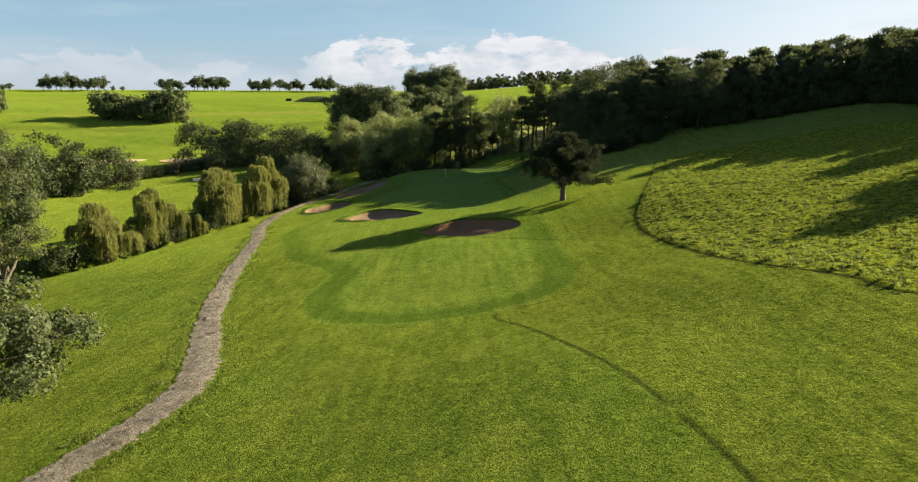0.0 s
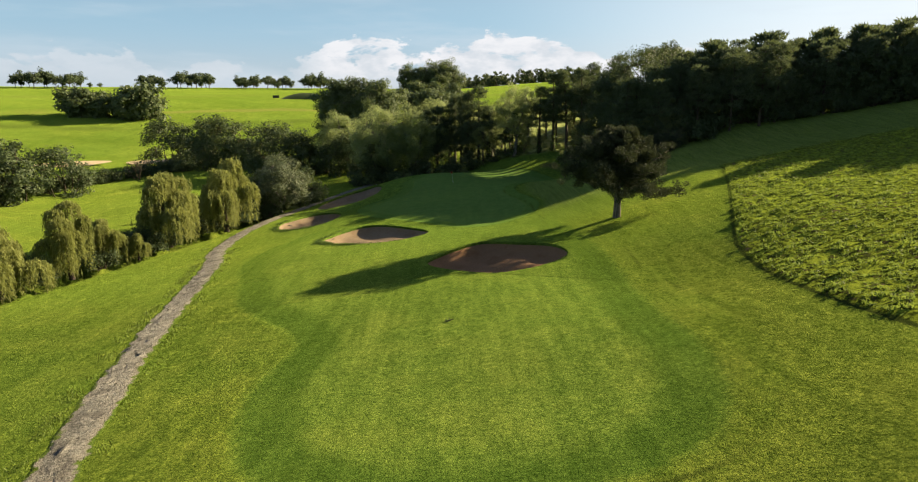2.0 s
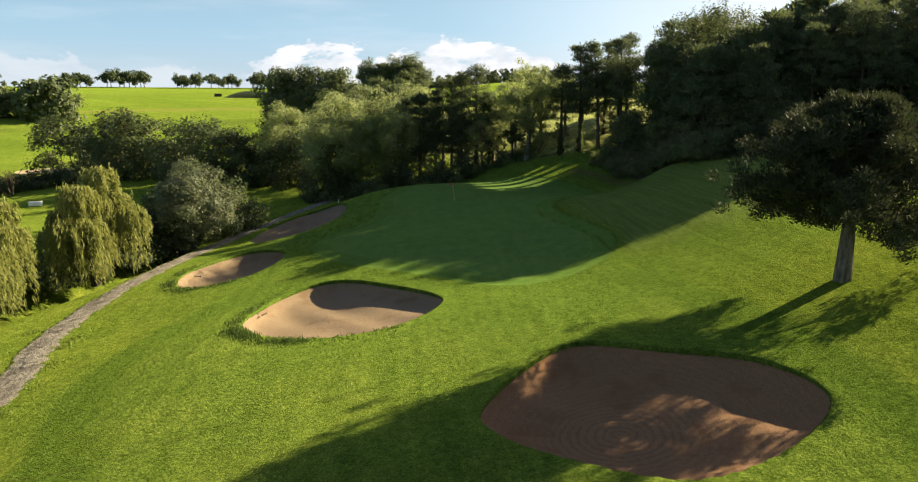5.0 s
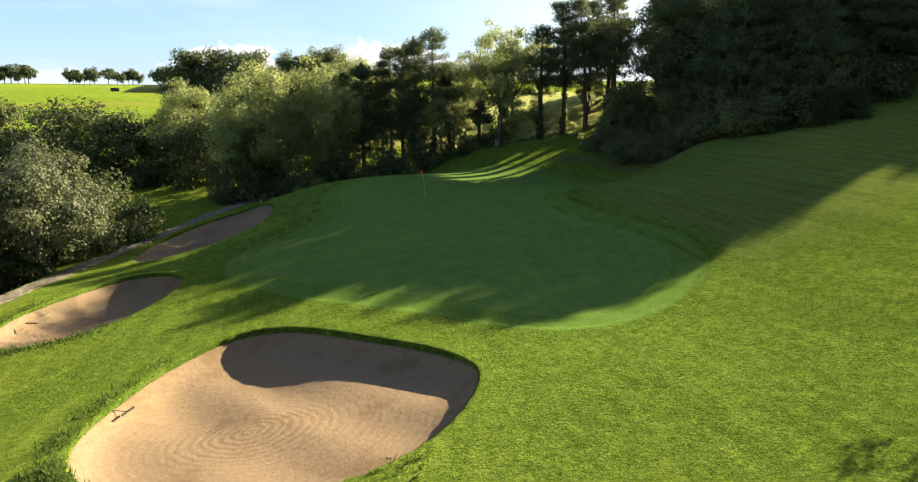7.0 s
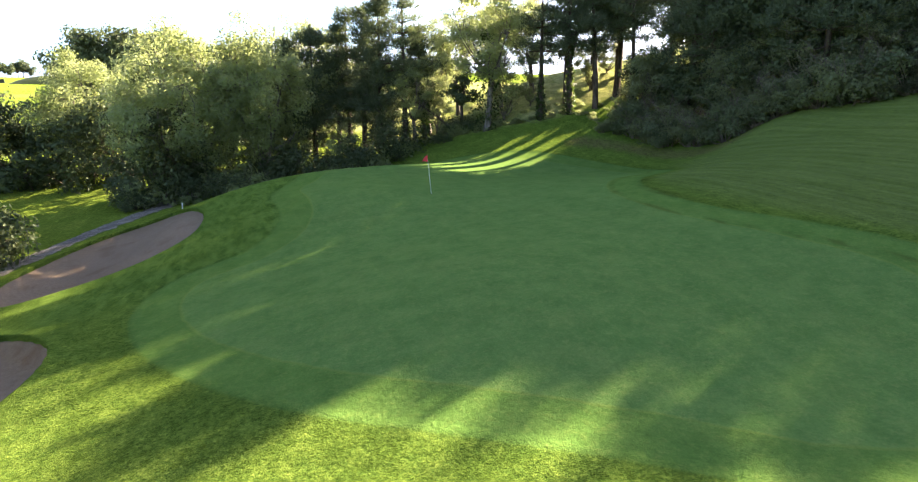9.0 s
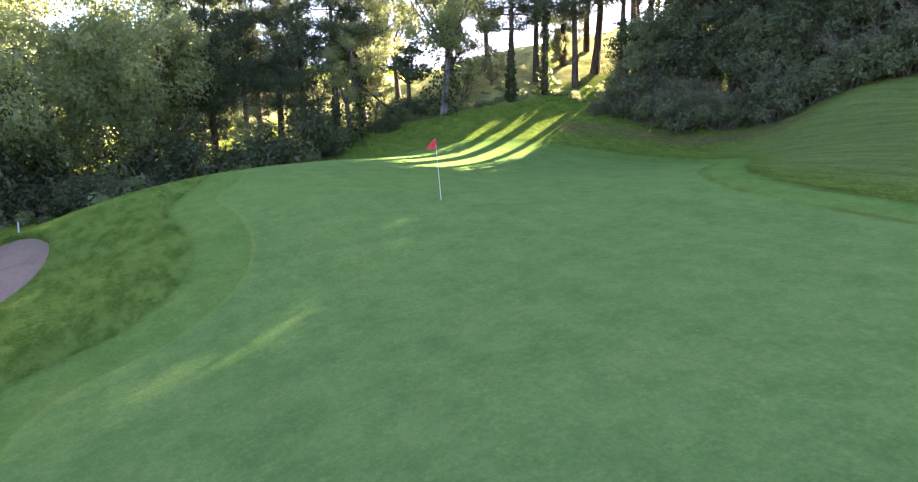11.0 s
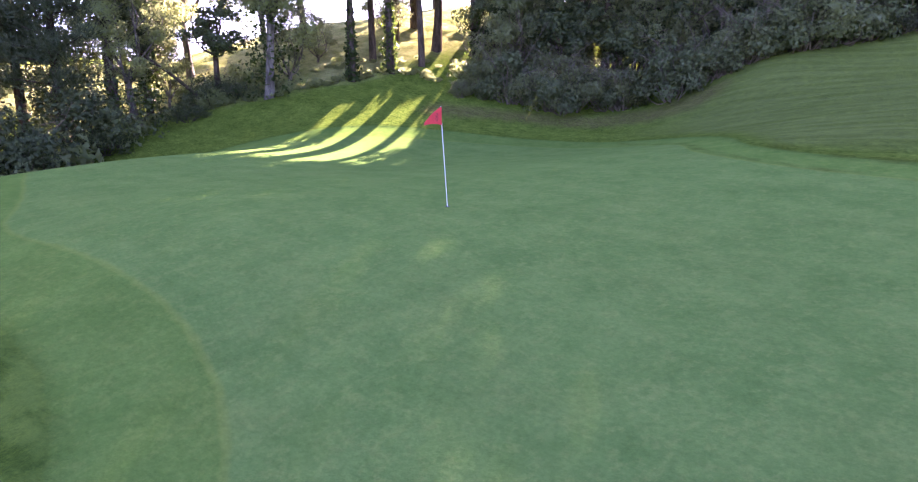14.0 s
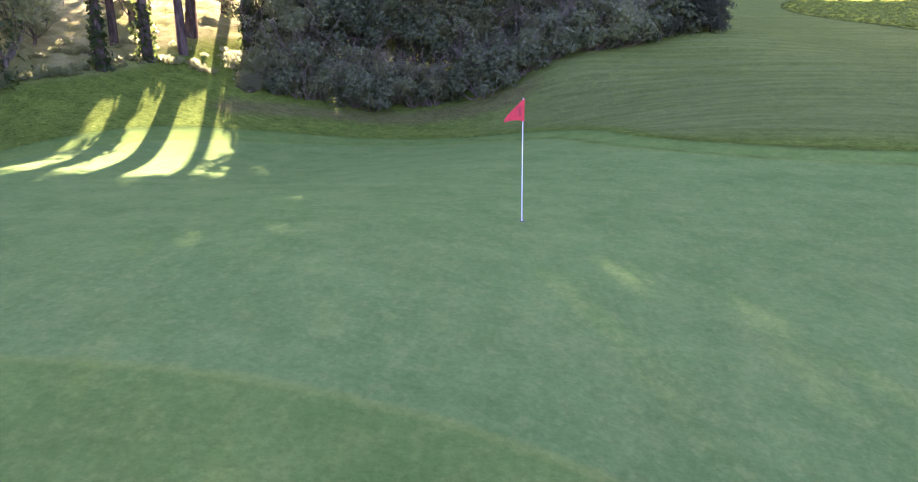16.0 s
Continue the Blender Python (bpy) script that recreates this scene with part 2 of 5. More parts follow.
    # more sheen past the first bunker, in place of light through upright blades
    blades = n.math("MULTIPLY", n.ramp(yy, 64.0, 82.0, 0.05, 0.24), n.ramp(dgreen, 1.6, 2.2, 0.35, 1.0))
    return surface(n, col, 1.0, n.math("MULTIPLY", relief, short), 1.0, 0.14, 0.0, **{"Sheen Weight": blades, "Sheen Roughness": 0.4, "Sheen Tint": (0.50, 0.70, 0.08, 1.0)})


def sand_look(n, tone=None):
    p = n.add("ShaderNodeTexCoord").outputs["Object"]
    grains = n.noise(18.0, 6.0, 0.75, p)
    damp = n.noise(0.55, 5.0, 0.65, p)
    prints = n.noise(3.4, 4.0, 0.7, p)
    # rings left by the rake, lost towards the rim
    spot = n.add("ShaderNodeMapping", {"Vector": p, "Location": (1.1, 0.6, 0.0), "Scale": (1.0, 1.0, 0.0)}).outputs[0]
    wave = n.add("ShaderNodeTexWave", {"Vector": spot, "Scale": 1.05, "Distortion": 3.2, "Detail": 5.0, "Detail Scale": 1.3})
    wave.wave_type, wave.rings_direction = "RINGS", "Z"
    reach = n.add("ShaderNodeVectorMath", {0: spot})
    reach.operation = "LENGTH"
    rake = n.math("MULTIPLY_ADD", n.math("SUBTRACT", wave.outputs["Fac"], 0.5), n.ramp(reach.outputs["Value"], 0.8, 3.4, 1.0, 0.2), 0.5)
    col = n.mix(n.ramp(n.math("ADD", n.math("MULTIPLY", grains, 0.5), n.math("MULTIPLY", n.noise(45.0, 4.0, 0.8, p), 0.5)), 0.36, 0.60), (0.125, 0.088, 0.054), (0.255, 0.190, 0.124))
    col = n.mix(n.ramp(damp, 0.50, 0.68, 0.0, 0.75), col, (0.16, 0.106, 0.060))
    col = n.mix(n.math("MULTIPLY", n.ramp(rake, 0.15, 0.6, 0.42, 0.0), n.ramp(prints, 0.32, 0.56)), col, (0.12, 0.08, 0.048))
    h = n.math("ADD", n.math("MULTIPLY", prints, 0.9), n.math("ADD", n.math("MULTIPLY", rake, 0.22), n.math("MULTIPLY", grains, 0.3)))
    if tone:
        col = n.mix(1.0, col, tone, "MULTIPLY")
    return surface(n, col, 0.95, h, 0.6, 0.045, 0.1)


def gravel_look(n):
    p = n.add("ShaderNodeTexCoord").outputs["Object"]
    grit = n.noise(11.0, 8.0, 0.85, p)
    wear = n.noise(0.5, 5.0, 0.65, p)
    chips = n.noise(3.0, 5.0, 0.75, p)
    across = n.attr("across")
    col = n.mix(n.ramp(grit, 0.36, 0.62), (0.040, 0.037, 0.030), (0.330, 0.305, 0.255))
    col = n.mix(n.ramp(wear, 0.44, 0.62, 0.0, 0.6), col, (0.085, 0.072, 0.060))
    col = n.mix(n.ramp(n.noise(1.4, 6.0, 0.75, p), 0.50, 0.68, 0.0, 0.6), col, (0.42, 0.38, 0.31))
    rim = n.ramp(n.math("ADD", across, n.math("MULTIPLY", n.math("SUBTRACT", chips, 0.5), 0.9)), 0.55, 0.85)
    col = n.mix(n.math("MULTIPLY", rim, 0.75), col, n.mix(n.ramp(grit, 0.4, 0.6), (0.13, 0.115, 0.085), (0.36, 0.32, 0.26)))
    turf = n.ramp(n.math("ADD", across, n.math("MULTIPLY", n.math("SUBTRACT", n.noise(1.1, 5.0, 0.7, p), 0.5), 1.5)), 0.80, 0.98)
    col = n.mix(turf, col, n.mix(n.ramp(grit, 0.4, 0.6), (0.045, 0.074, 0.008), (0.115, 0.165, 0.016)))
    return surface(n, col, 0.95, n.math("ADD", chips, grit), 1.0, 0.10, 0.1)


def leaf_look(dark, light, glow, translucent=0.35, rough=0.6, gloss=0.2):
    def build(n):
        r = n.add("ShaderNodeNewGeometry").outputs["Random Per Island"]
        o = n.add("ShaderNodeObjectInfo").outputs["Random"]
        p = n.add("ShaderNodeTexCoord").outputs["Object"]
        col = n.mix(n.ramp(r, 0.0, 1.0), dark, light)
        col = n.mix(n.ramp(n.noise(0.5, 3.0, 0.6, p), 0.4, 0.7, 0.0, 0.5), col, light)
        col = n.mix(n.ramp(n.noise(1.7, 4.0, 0.65, p), 0.36, 0.6, 0.55, 0.0), col, dark)
        col = n.mix(n.math("MULTIPLY", o, 0.25), col, dark)
        d = surface(n, col, rough, spec=gloss)
        t = n.add("ShaderNodeBsdfTranslucent", {"Color": n.mix(r, glow, light)}).outputs[0]
        return n.add("ShaderNodeMixShader", {0: translucent, 1: d, 2: t}).outputs[0]
    return build


def bark_look(a, b):
    def build(n):
        p = n.add("ShaderNodeTexCoord").outputs["Object"]
        f = n.noise(5.0, 6.0, 0.7, n.scaled(p, (1.0, 1.0, 0.22)))
        return surface(n, n.mix(n.ramp(f, 0.35, 0.65), a, b), 0.95, f, 0.9, 0.06, 0.1)
    return build


def plain_look(color, rough=0.5, spread=0.12, **more):
    def build(n):
        p = n.add("ShaderNodeTexCoord").outputs["Object"]
        f = n.noise(7.0, 5.0, 0.65, p)
        dark = tuple(c * (1 - 2 * spread) for c in color)
        return surface(n, n.mix(n.ramp(f, 0.35, 0.7), dark, color), rough, f, 0.15, 0.01, 0.4, **more)
    return build


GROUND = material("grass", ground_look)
SAND = material("sand", sand_look)
# lighter tone of the sand for the far bunkers
SAND_PALE = material("dry_pale_sand", lambda n: sand_look(n, (2.7, 2.8, 2.8)))
# browner tone for the bunker by the lone pine
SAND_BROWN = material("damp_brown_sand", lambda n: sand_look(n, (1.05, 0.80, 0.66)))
GRAVEL = material("gravel", gravel_look)
PINE = material("pine_needles", leaf_look((0.030, 0.048, 0.026), (0.132, 0.165, 0.090), (0.180, 0.225, 0.070), 0.28, 0.7, 0.08))
PINE_GREY = material("grey_pine_needles", leaf_look((0.014, 0.021, 0.011), (0.092, 0.104, 0.058), (0.09, 0.115, 0.035), 0.12, 0.7, 0.08))
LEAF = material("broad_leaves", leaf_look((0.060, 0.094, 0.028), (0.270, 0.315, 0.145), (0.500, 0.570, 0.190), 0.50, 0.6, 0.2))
LEAF_MID = material("dull_leaves", leaf_look((0.038, 0.058, 0.024), (0.158, 0.192, 0.085), (0.210, 0.265, 0.065), 0.30, 0.6, 0.2))
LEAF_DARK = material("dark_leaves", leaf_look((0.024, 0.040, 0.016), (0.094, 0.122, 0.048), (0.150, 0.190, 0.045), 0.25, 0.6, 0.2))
LEAF_PALE = material("silver_leaves", leaf_look((0.040, 0.056, 0.030), (0.175, 0.200, 0.108), (0.19, 0.23, 0.08), 0.25, 0.6, 0.25))
WILLOW = material("willow_leaves", leaf_look((0.100, 0.118, 0.031), (0.271, 0.283, 0.094), (0.330, 0.354, 0.083), 0.40, 0.7, 0.1))
IVY = material("ivy_leaves", leaf_look((0.014, 0.030, 0.008), (0.045, 0.075, 0.018), (0.12, 0.19, 0.02), 0.35))
SCRUB = material("grey_scrub_leaves", leaf_look((0.050, 0.070, 0.030), (0.230, 0.262, 0.125), (0.42, 0.47, 0.16), 0.50, 0.6, 0.2))
WEED = material("weed_blades", leaf_look((0.078, 0.111, 0.018), (0.195, 0.254, 0.047), (0.260, 0.338, 0.052), 0.40, 0.7))
BARK = material("bark", bark_look((0.035, 0.027, 0.020), (0.105, 0.082, 0.062)))
GRASS_DARK = material("long_grass", leaf_look((0.030, 0.060, 0.012), (0.085, 0.135, 0.028), (0.16, 0.23, 0.04), 0.35, 0.7))
BARK_PALE = material("dead_twigs", bark_look((0.10, 0.085, 0.060), (0.21, 0.18, 0.13)))
BARK_GREY = material("grey_bark", bark_look((0.075, 0.065, 0.052), (0.200, 0.180, 0.150)))
WHITE = material("white_paint", plain_look((0.80, 0.80, 0.78), 0.4, 0.04))
RED = material("red_cloth", plain_look((0.62, 0.045, 0.050), 0.8, 0.1))
BLACK = material("dark_metal", plain_look((0.02, 0.02, 0.02), 0.5))
WOOD = material("grey_wood", plain_look((0.30, 0.25, 0.19), 0.85, 0.25))
CONCRETE = material("pale_concrete", plain_look((0.50, 0.50, 0.47), 0.9, 0.15))


# ================= the lie of the land =================
def soft(u, w):
    return w * np.log1p(np.exp(np.clip(u / w, -40, 40)))


def step(u, a, b):
    s = np.clip((u - a) / (b - a), 0, 1)
    return s * s * (3 - 2 * s)


def mound(x, y, cx, cy, r, p=1):
    return np.exp(-(((x - cx) / r) ** 2 + ((y - cy) / r) ** 2) ** p)


# level, fall to the east, fall to the north, then slopes: east hill, west meadow, tee, far bank, hilltop, green
SLOPES = [2.2054, 0.1647, -0.0009, 0.0319, 0.1164, 0.1438, 0.0996, -0.114, -0.2738]
# centre, radius and height of swells and hollows
MOUNDS = [(16, 128, 8, -1.62), (4, 100, 11, -1.55), (12, 68, 11, -1.46), (-8, 128, 8, 1.62), (44, 156, 22, 2.28), (8, 136, 8, -1.02), (4, 24, 8, 0.80), (-16, 88, 8, 0.79), (28, 120, 8, 0.50), (20, 156, 11, 1.83), (52, 16, 22, -1.38), (-56, 136, 8, 0.74), (-4, 108, 8, 1.14), (20, 136, 8, -1.29), (-28, 56, 15, 0.87), (-24, 108, 8, 0.53), (16, 36, 8, 0.96), (-28, 160, 22, -1.12), (0, 152, 8, -0.59), (88, 124, 15, -0.95), (-16, 32, 15, 1.03), (-20, 76, 11, 0.43), (-12, 150, 7, -1.1), (34, 127, 9, -2.6), (-14.5, 135.5, 5, 0.75), (-9.5, 138, 5, 0.85), (-4, 138, 5, 0.62), (1.0, 138, 5, 0.42), (-4, 148, 6, -1.2), (3, 147, 5, -0.7), (21.5, 124.5, 4, 1.2), (27, 117, 6, 0.7), (128, 85, 32, 4.0), (36, 125, 8, 2.67), (43, 126, 9, 1.41), (54, 124, 10, 1.02), (64, 119, 11, 1.39), (74, 113, 12, 2.76), (27, 122, 5, -0.13)]


def near_land(x, y):
    z = SLOPES[0] + SLOPES[1] * x + SLOPES[2] * y
    z = z + SLOPES[3] * soft(x - 14, 4) + SLOPES[4] * soft(-x - 26, 5) + SLOPES[5] * soft(42 - y, 10)
    z = z + SLOPES[6] * soft(y - 140, 6) + SLOPES[7] * soft(x - 55, 15)
    z = z + SLOPES[8] * np.exp(-(((x - 1) / 15) ** 2 + ((y - 118) / 24) ** 2) ** 2)
    for cx, cy, r, h in MOUNDS:
        z = z + h * mound(x, y, cx, cy, r)
    return z


def far_land(x, y):
    s = y - 0.35 * x
    z = -2.5 + 10 * step(s, 245, 330) + 9.5 * step(s, 290, 420) + 6.6 * step(s, 370, 560) - 14 * step(s, 620, 1400)
    return z + 16 * step(x, -10, 90) * (1 - 0.6 * step(y, 180, 400))


def land(x, y):
    x, y = np.asarray(x, float), np.asarray(y, float)
    w = step(x, -95, -60) * (1 - step(x, 120, 180)) * step(y, -70, -30) * (1 - step(y, 160, 215))
    z = w * near_land(np.clip(x, -100, 190), np.clip(y, -75, 220)) + (1 - w) * far_land(x, y)
    return z


def height(x, y):
    return float(land(x, y))


def curve_points(knots, closed, n):
    """A smooth Catmull-Rom line through the knots, n points for each span."""
    k = np.array(knots, float)
    if closed:
        k = np.vstack([k[-1:], k, k[:2]])
    else:
        k = np.vstack([2 * k[0] - k[1], k, 2 * k[-1] - k[-2]])
    t = (np.arange(n) / n)[:, None]
    out = []
    for a, b, c, d in zip(k, k[1:], k[2:], k[3:]):
        out.append(0.5 * (2 * b + (c - a) * t + (2 * a - 5 * b + 4 * c - d) * t ** 2 + (3 * b - a - 3 * c + d) * t ** 3))
    out = np.vstack(out)
    return out if closed else np.vstack([out, k[-2:-1]])


def distance_inside(x, y, loop):
    """Signed distance to a closed line, negative inside."""
    best = np.full(x.shape, 1e9)
    odd = np.zeros(x.shape, bool)
    for (ax, ay), (bx, by) in zip(loop, np.roll(loop, -1, 0)):
        dx, dy = bx - ax, by - ay
        t = np.clip(((x - ax) * dx + (y - ay) * dy) / (dx * dx + dy * dy + 1e-12), 0, 1)
        best = np.minimum(best, (x - ax - t * dx) ** 2 + (y - ay - t * dy) ** 2)
        cross = ((ay > y) != (by > y)) & (x < (bx - ax) * (y - ay) / (by - ay if by != ay else 1e-12) + ax)
        odd ^= cross
    return np.where(odd, -1, 1) * np.sqrt(best)


GREEN_EDGE = [(-8.8, 126), (-9.0, 130), (-7.8, 133), (-5.9, 138), (-3.3, 140.4), (2, 141.2), (6, 140.2), (9.4, 138), (12.4, 132.5), (12.6, 127.5), (11, 124.6), (7.8, 122.6), (5.7, 119.6), (4.9, 116), (5.0, 112.2), (6.2, 108.6), (7.0, 105), (6.0, 101.6), (4.4, 100), (2.2, 98.4), (0, 97.9), (-2, 98.7), (-4.3, 100.6), (-7.5, 103), (-10, 105.2), (-12.2, 108.2), (-13.9, 111.8), (-14.6, 115.6), (-13.9, 118.2), (-11.7, 119.2), (-9.9, 121), (-9.0, 123.2)]
FAIRWAY_EDGE = [(-10.4, 43.4), (-5, 39.2), (0, 38.8), (6.4, 41.5), (9.2, 49), (9.6, 60), (10.5, 72), (8.5, 86), (6, 97), (-5, 98), (-14, 102), (-20, 101), (-24, 88), (-21, 76), (-19, 69.5), (-14, 63), (-12.0, 58.5), (-12.8, 52)]
ROUGH_EDGE = [(8.2, 4), (7.5, 14.8), (6.6, 21.4), (5.4, 26.3), (3.7, 33.3), (2.2, 38.0), (6.8, 40.2), (10.8, 46), (12.6, 56), (13.7, 68), (16, 74), (21, 66), (23, 40), (30, 5)]
FIELD_EDGE = [(23.5, 27), (20.4, 33.2), (18.2, 38), (17.9, 46), (17.6, 57), (19.0, 68.5), (21.6, 76.3), (25.3, 86), (28.2, 94), (30, 99), (34, 103), (60, 104), (85, 80), (70, 40), (45, 15)]
MEADOW_EDGE = [(-2, 172), (2, 156), (6.4, 151), (9.8, 148.2), (13.6, 146), (17, 145.2), (22, 145), (30, 141), (60, 150), (110, 150), (200, 200), (160, 330), (0, 330), (-8, 220)]
SOIL_EDGE = [(13.0, 139.2), (15.8, 136.0), (17.2, 131.0), (18.0, 126.2), (20.2, 125.5), (20.0, 130.0), (18.2, 136.0), (15.2, 140.2)]
BUNKERS = [
    [(-4.6, 77.6), (-2.4, 80.8), (0.2, 82.6), (3.4, 80.6), (6.2, 78.6), (7.3, 76.2), (6.6, 74.4), (3.6, 72.4), (0.6, 71.8), (-2.5, 73.7), (-4.3, 75.7)],
    [(-17.0, 92.6), (-16.4, 97.4), (-14.2, 100.6), (-11.7, 100.6), (-8.4, 98.0), (-6.0, 95.6), (-5.3, 93.0), (-7.0, 89.4), (-9.6, 87.5), (-12.8, 87.3), (-15.6, 89.2)],
    [(-25.8, 107.4), (-25.3, 112.6), (-23.0, 116.6), (-20.4, 116.4), (-18.5, 113.6), (-18.3, 109.8), (-19.6, 106.0), (-22.2, 104.2), (-24.6, 104.6)],
    [(-24.0, 124.0), (-23.6, 131.0), (-21.0, 136.6), (-17.2, 137.0), (-14.8, 132.6), (-14.8, 127.6), (-16.8, 124.6), (-20.0, 122.6), (-22.6, 121.9)],
]
BUNKER_DEPTH = [0.9, 0.85, 1.1, 0.6]
BUNKER_LOOPS = [curve_points(k, True, 14) for k in BUNKERS]
DITCH = curve_points([(-60, 55), (-53, 70), (-47, 80), (-42.5, 92), (-38.5, 103), (-34.5, 113), (-33, 122), (-36, 134)], False, 8)
LOOPS = {"zone_green": curve_points(GREEN_EDGE, True, 8), "zone_fairway": curve_points(FAIRWAY_EDGE, True, 6), "zone_rough": curve_points(ROUGH_EDGE, True, 6),
         "zone_field": curve_points(FIELD_EDGE, True, 6), "zone_meadow": curve_points(MEADOW_EDGE, True, 4), "zone_soil": curve_points(SOIL_EDGE, True, 5)}


def distance_to(x, y, line):
    best = np.full(x.shape, 1e9)
    for (ax, ay), (bx, by) in zip(line, line[1:]):
        dx, dy = bx - ax, by - ay
        t = np.clip(((x - ax) * dx + (y - ay) * dy) / (dx * dx + dy * dy), 0, 1)
        best = np.minimum(best, (x - ax - t * dx) ** 2 + (y - ay - t * dy) ** 2)
    return np.sqrt(best)


TRACKS = [curve_points(k, False, 6) for k in (
    [(-25.6, 77.6), (-19.6, 77.3), (-14.4, 79.0), (-10.6, 80.0), (-6.5, 82.0)],
    [(12.4, 77.0), (12.1, 71.3), (12.4, 66.2), (12.7, 62.4), (13.4, 59.0)],
    [(8.7, 99.5), (7.3, 91.5), (7.6, 84.0), (9.9, 78.4)],
    [(14.2, 128.6), (11.2, 124.5), (7.9, 122.4), (5.8, 119.5), (5.0, 116.0), (5.2, 111.8), (7.4, 106.0), (7.6, 101.2)],
    [(9.6, 121.6), (8.4, 120.4), (7.3, 119.3), (6.7, 117.3), (6.6, 115.4), (7.0, 112.5)],
    [(9.4, 121.1), (8.5, 120.0), (7.6, 118.9), (7.1, 117.1), (7.0, 115.4), (7.5, 112.5)])]


def set_zones(mesh, x, y):
    tracks = np.minimum.reduce([distance_to(x, y, t) for t in TRACKS])
    mesh.attributes.new("zone_track", "FLOAT", "POINT").data.foreach_set("value", tracks.astype(np.float32))
    for name, loop in LOOPS.items():
        mesh.attributes.new(name, "FLOAT", "POINT").data.foreach_set("value", distance_inside(x, y, loop).astype(np.float32))


def grid_mesh(name, xs, ys, zf):
    x, y = np.meshgrid(xs, ys)
    x, y = x.ravel(), y.ravel()
    z = zf(x, y)
    nx, ny = len(xs), len(ys)
    i = (np.arange(ny - 1)[:, None] * nx + np.arange(nx - 1)).ravel()
    faces = np.stack([i, i + 1, i + nx + 1, i + nx], -1)
    mesh = bpy.data.meshes.new(name)
    mesh.from_pydata(np.stack([x, y, z], -1).tolist(), [], faces.tolist())
    mesh.polygons.foreach_set("use_smooth", np.ones(len(faces), bool))
    return mesh, x, y


def spread(a, b, fine, reach, growth=1.12):
    """Grid lines: even between a and b, then ever wider out to the reach."""
    core = list(np.arange(a, b + 1e-6, fine))
    d, lo, hi = fine, [], []
    while not lo or a - sum(lo) > -reach:
        d *= growth
        lo.append(d)
    d = fine
    while not hi or b + sum(hi) < reach:
        d *= growth
        hi.append(d)
    return np.array(list(a - np.cumsum(lo))[::-1] + core + list(b + np.cumsum(hi)))


def lumps(x, y):
    """Uneven growth: many waves of mixed length and heading, about -1 to 1."""
    rng = np.random.default_rng(77)
    w = np.zeros(np.shape(x))
    for k in range(14):
        a, f = rng.uniform(0, 6.28), rng.uniform(1.2, 6.5)
        w = w + np.sin(f * (x * math.cos(a) + y * math.sin(a)) + rng.uniform(0, 6.28))
    return w * 0.38


def ground_height(x, y):
    z = land(x, y)
    for loop in BUNKER_LOOPS:
        d = distance_inside(x, y, loop)
        z = z - 2.0 * (1 - step(d, -0.2, 0.8))
    dd = distance_to(x, y, DITCH)
    z = z - 1.9 * (1 - step(dd, 0.6, 3.8))
    f = distance_inside(x, y, LOOPS["zone_field"])
    z = z + (1 - step(f, -0.5, 0.1)) * (0.17 + 0.07 * lumps(x, y))
    m = distance_inside(x, y, LOOPS["zone_meadow"])
    z = z + (1 - step(m, -4, 0)) * 0.10 * lumps(0.8 * x, 0.8 * y)
    return z


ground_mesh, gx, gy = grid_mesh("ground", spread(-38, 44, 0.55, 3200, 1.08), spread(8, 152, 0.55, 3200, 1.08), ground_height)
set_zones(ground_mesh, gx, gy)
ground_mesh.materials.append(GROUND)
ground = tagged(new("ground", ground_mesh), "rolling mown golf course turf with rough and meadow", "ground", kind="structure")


# ================= building helpers =================
def part(name, mesh, mat, parent, label=""):
    """Links a mesh (or bmesh) as one part under a thing."""
    if isinstance(mesh, bmesh.types.BMesh):
        bm, mesh = mesh, bpy.data.meshes.new(name)
        bm.to_mesh(mesh)
        bm.free()
    if not mesh.materials:
        mesh.materials.append(mat)
    ob = new(name, mesh)
    ob.parent = parent
    return tagged(ob, label)


def thing(name, m, label, category, group="", kind=""):
    ob = new(name)
    ob.matrix_basis = m
    return tagged(ob, label, category, group, kind)


def soup(name, verts, faces, smooth=False):
    mesh = bpy.data.meshes.new(name)
    mesh.from_pydata(np.asarray(verts).tolist(), [], np.asarray(faces).tolist())
    if smooth:
        mesh.polygons.foreach_set("use_smooth", np.ones(len(faces), bool))
    return mesh


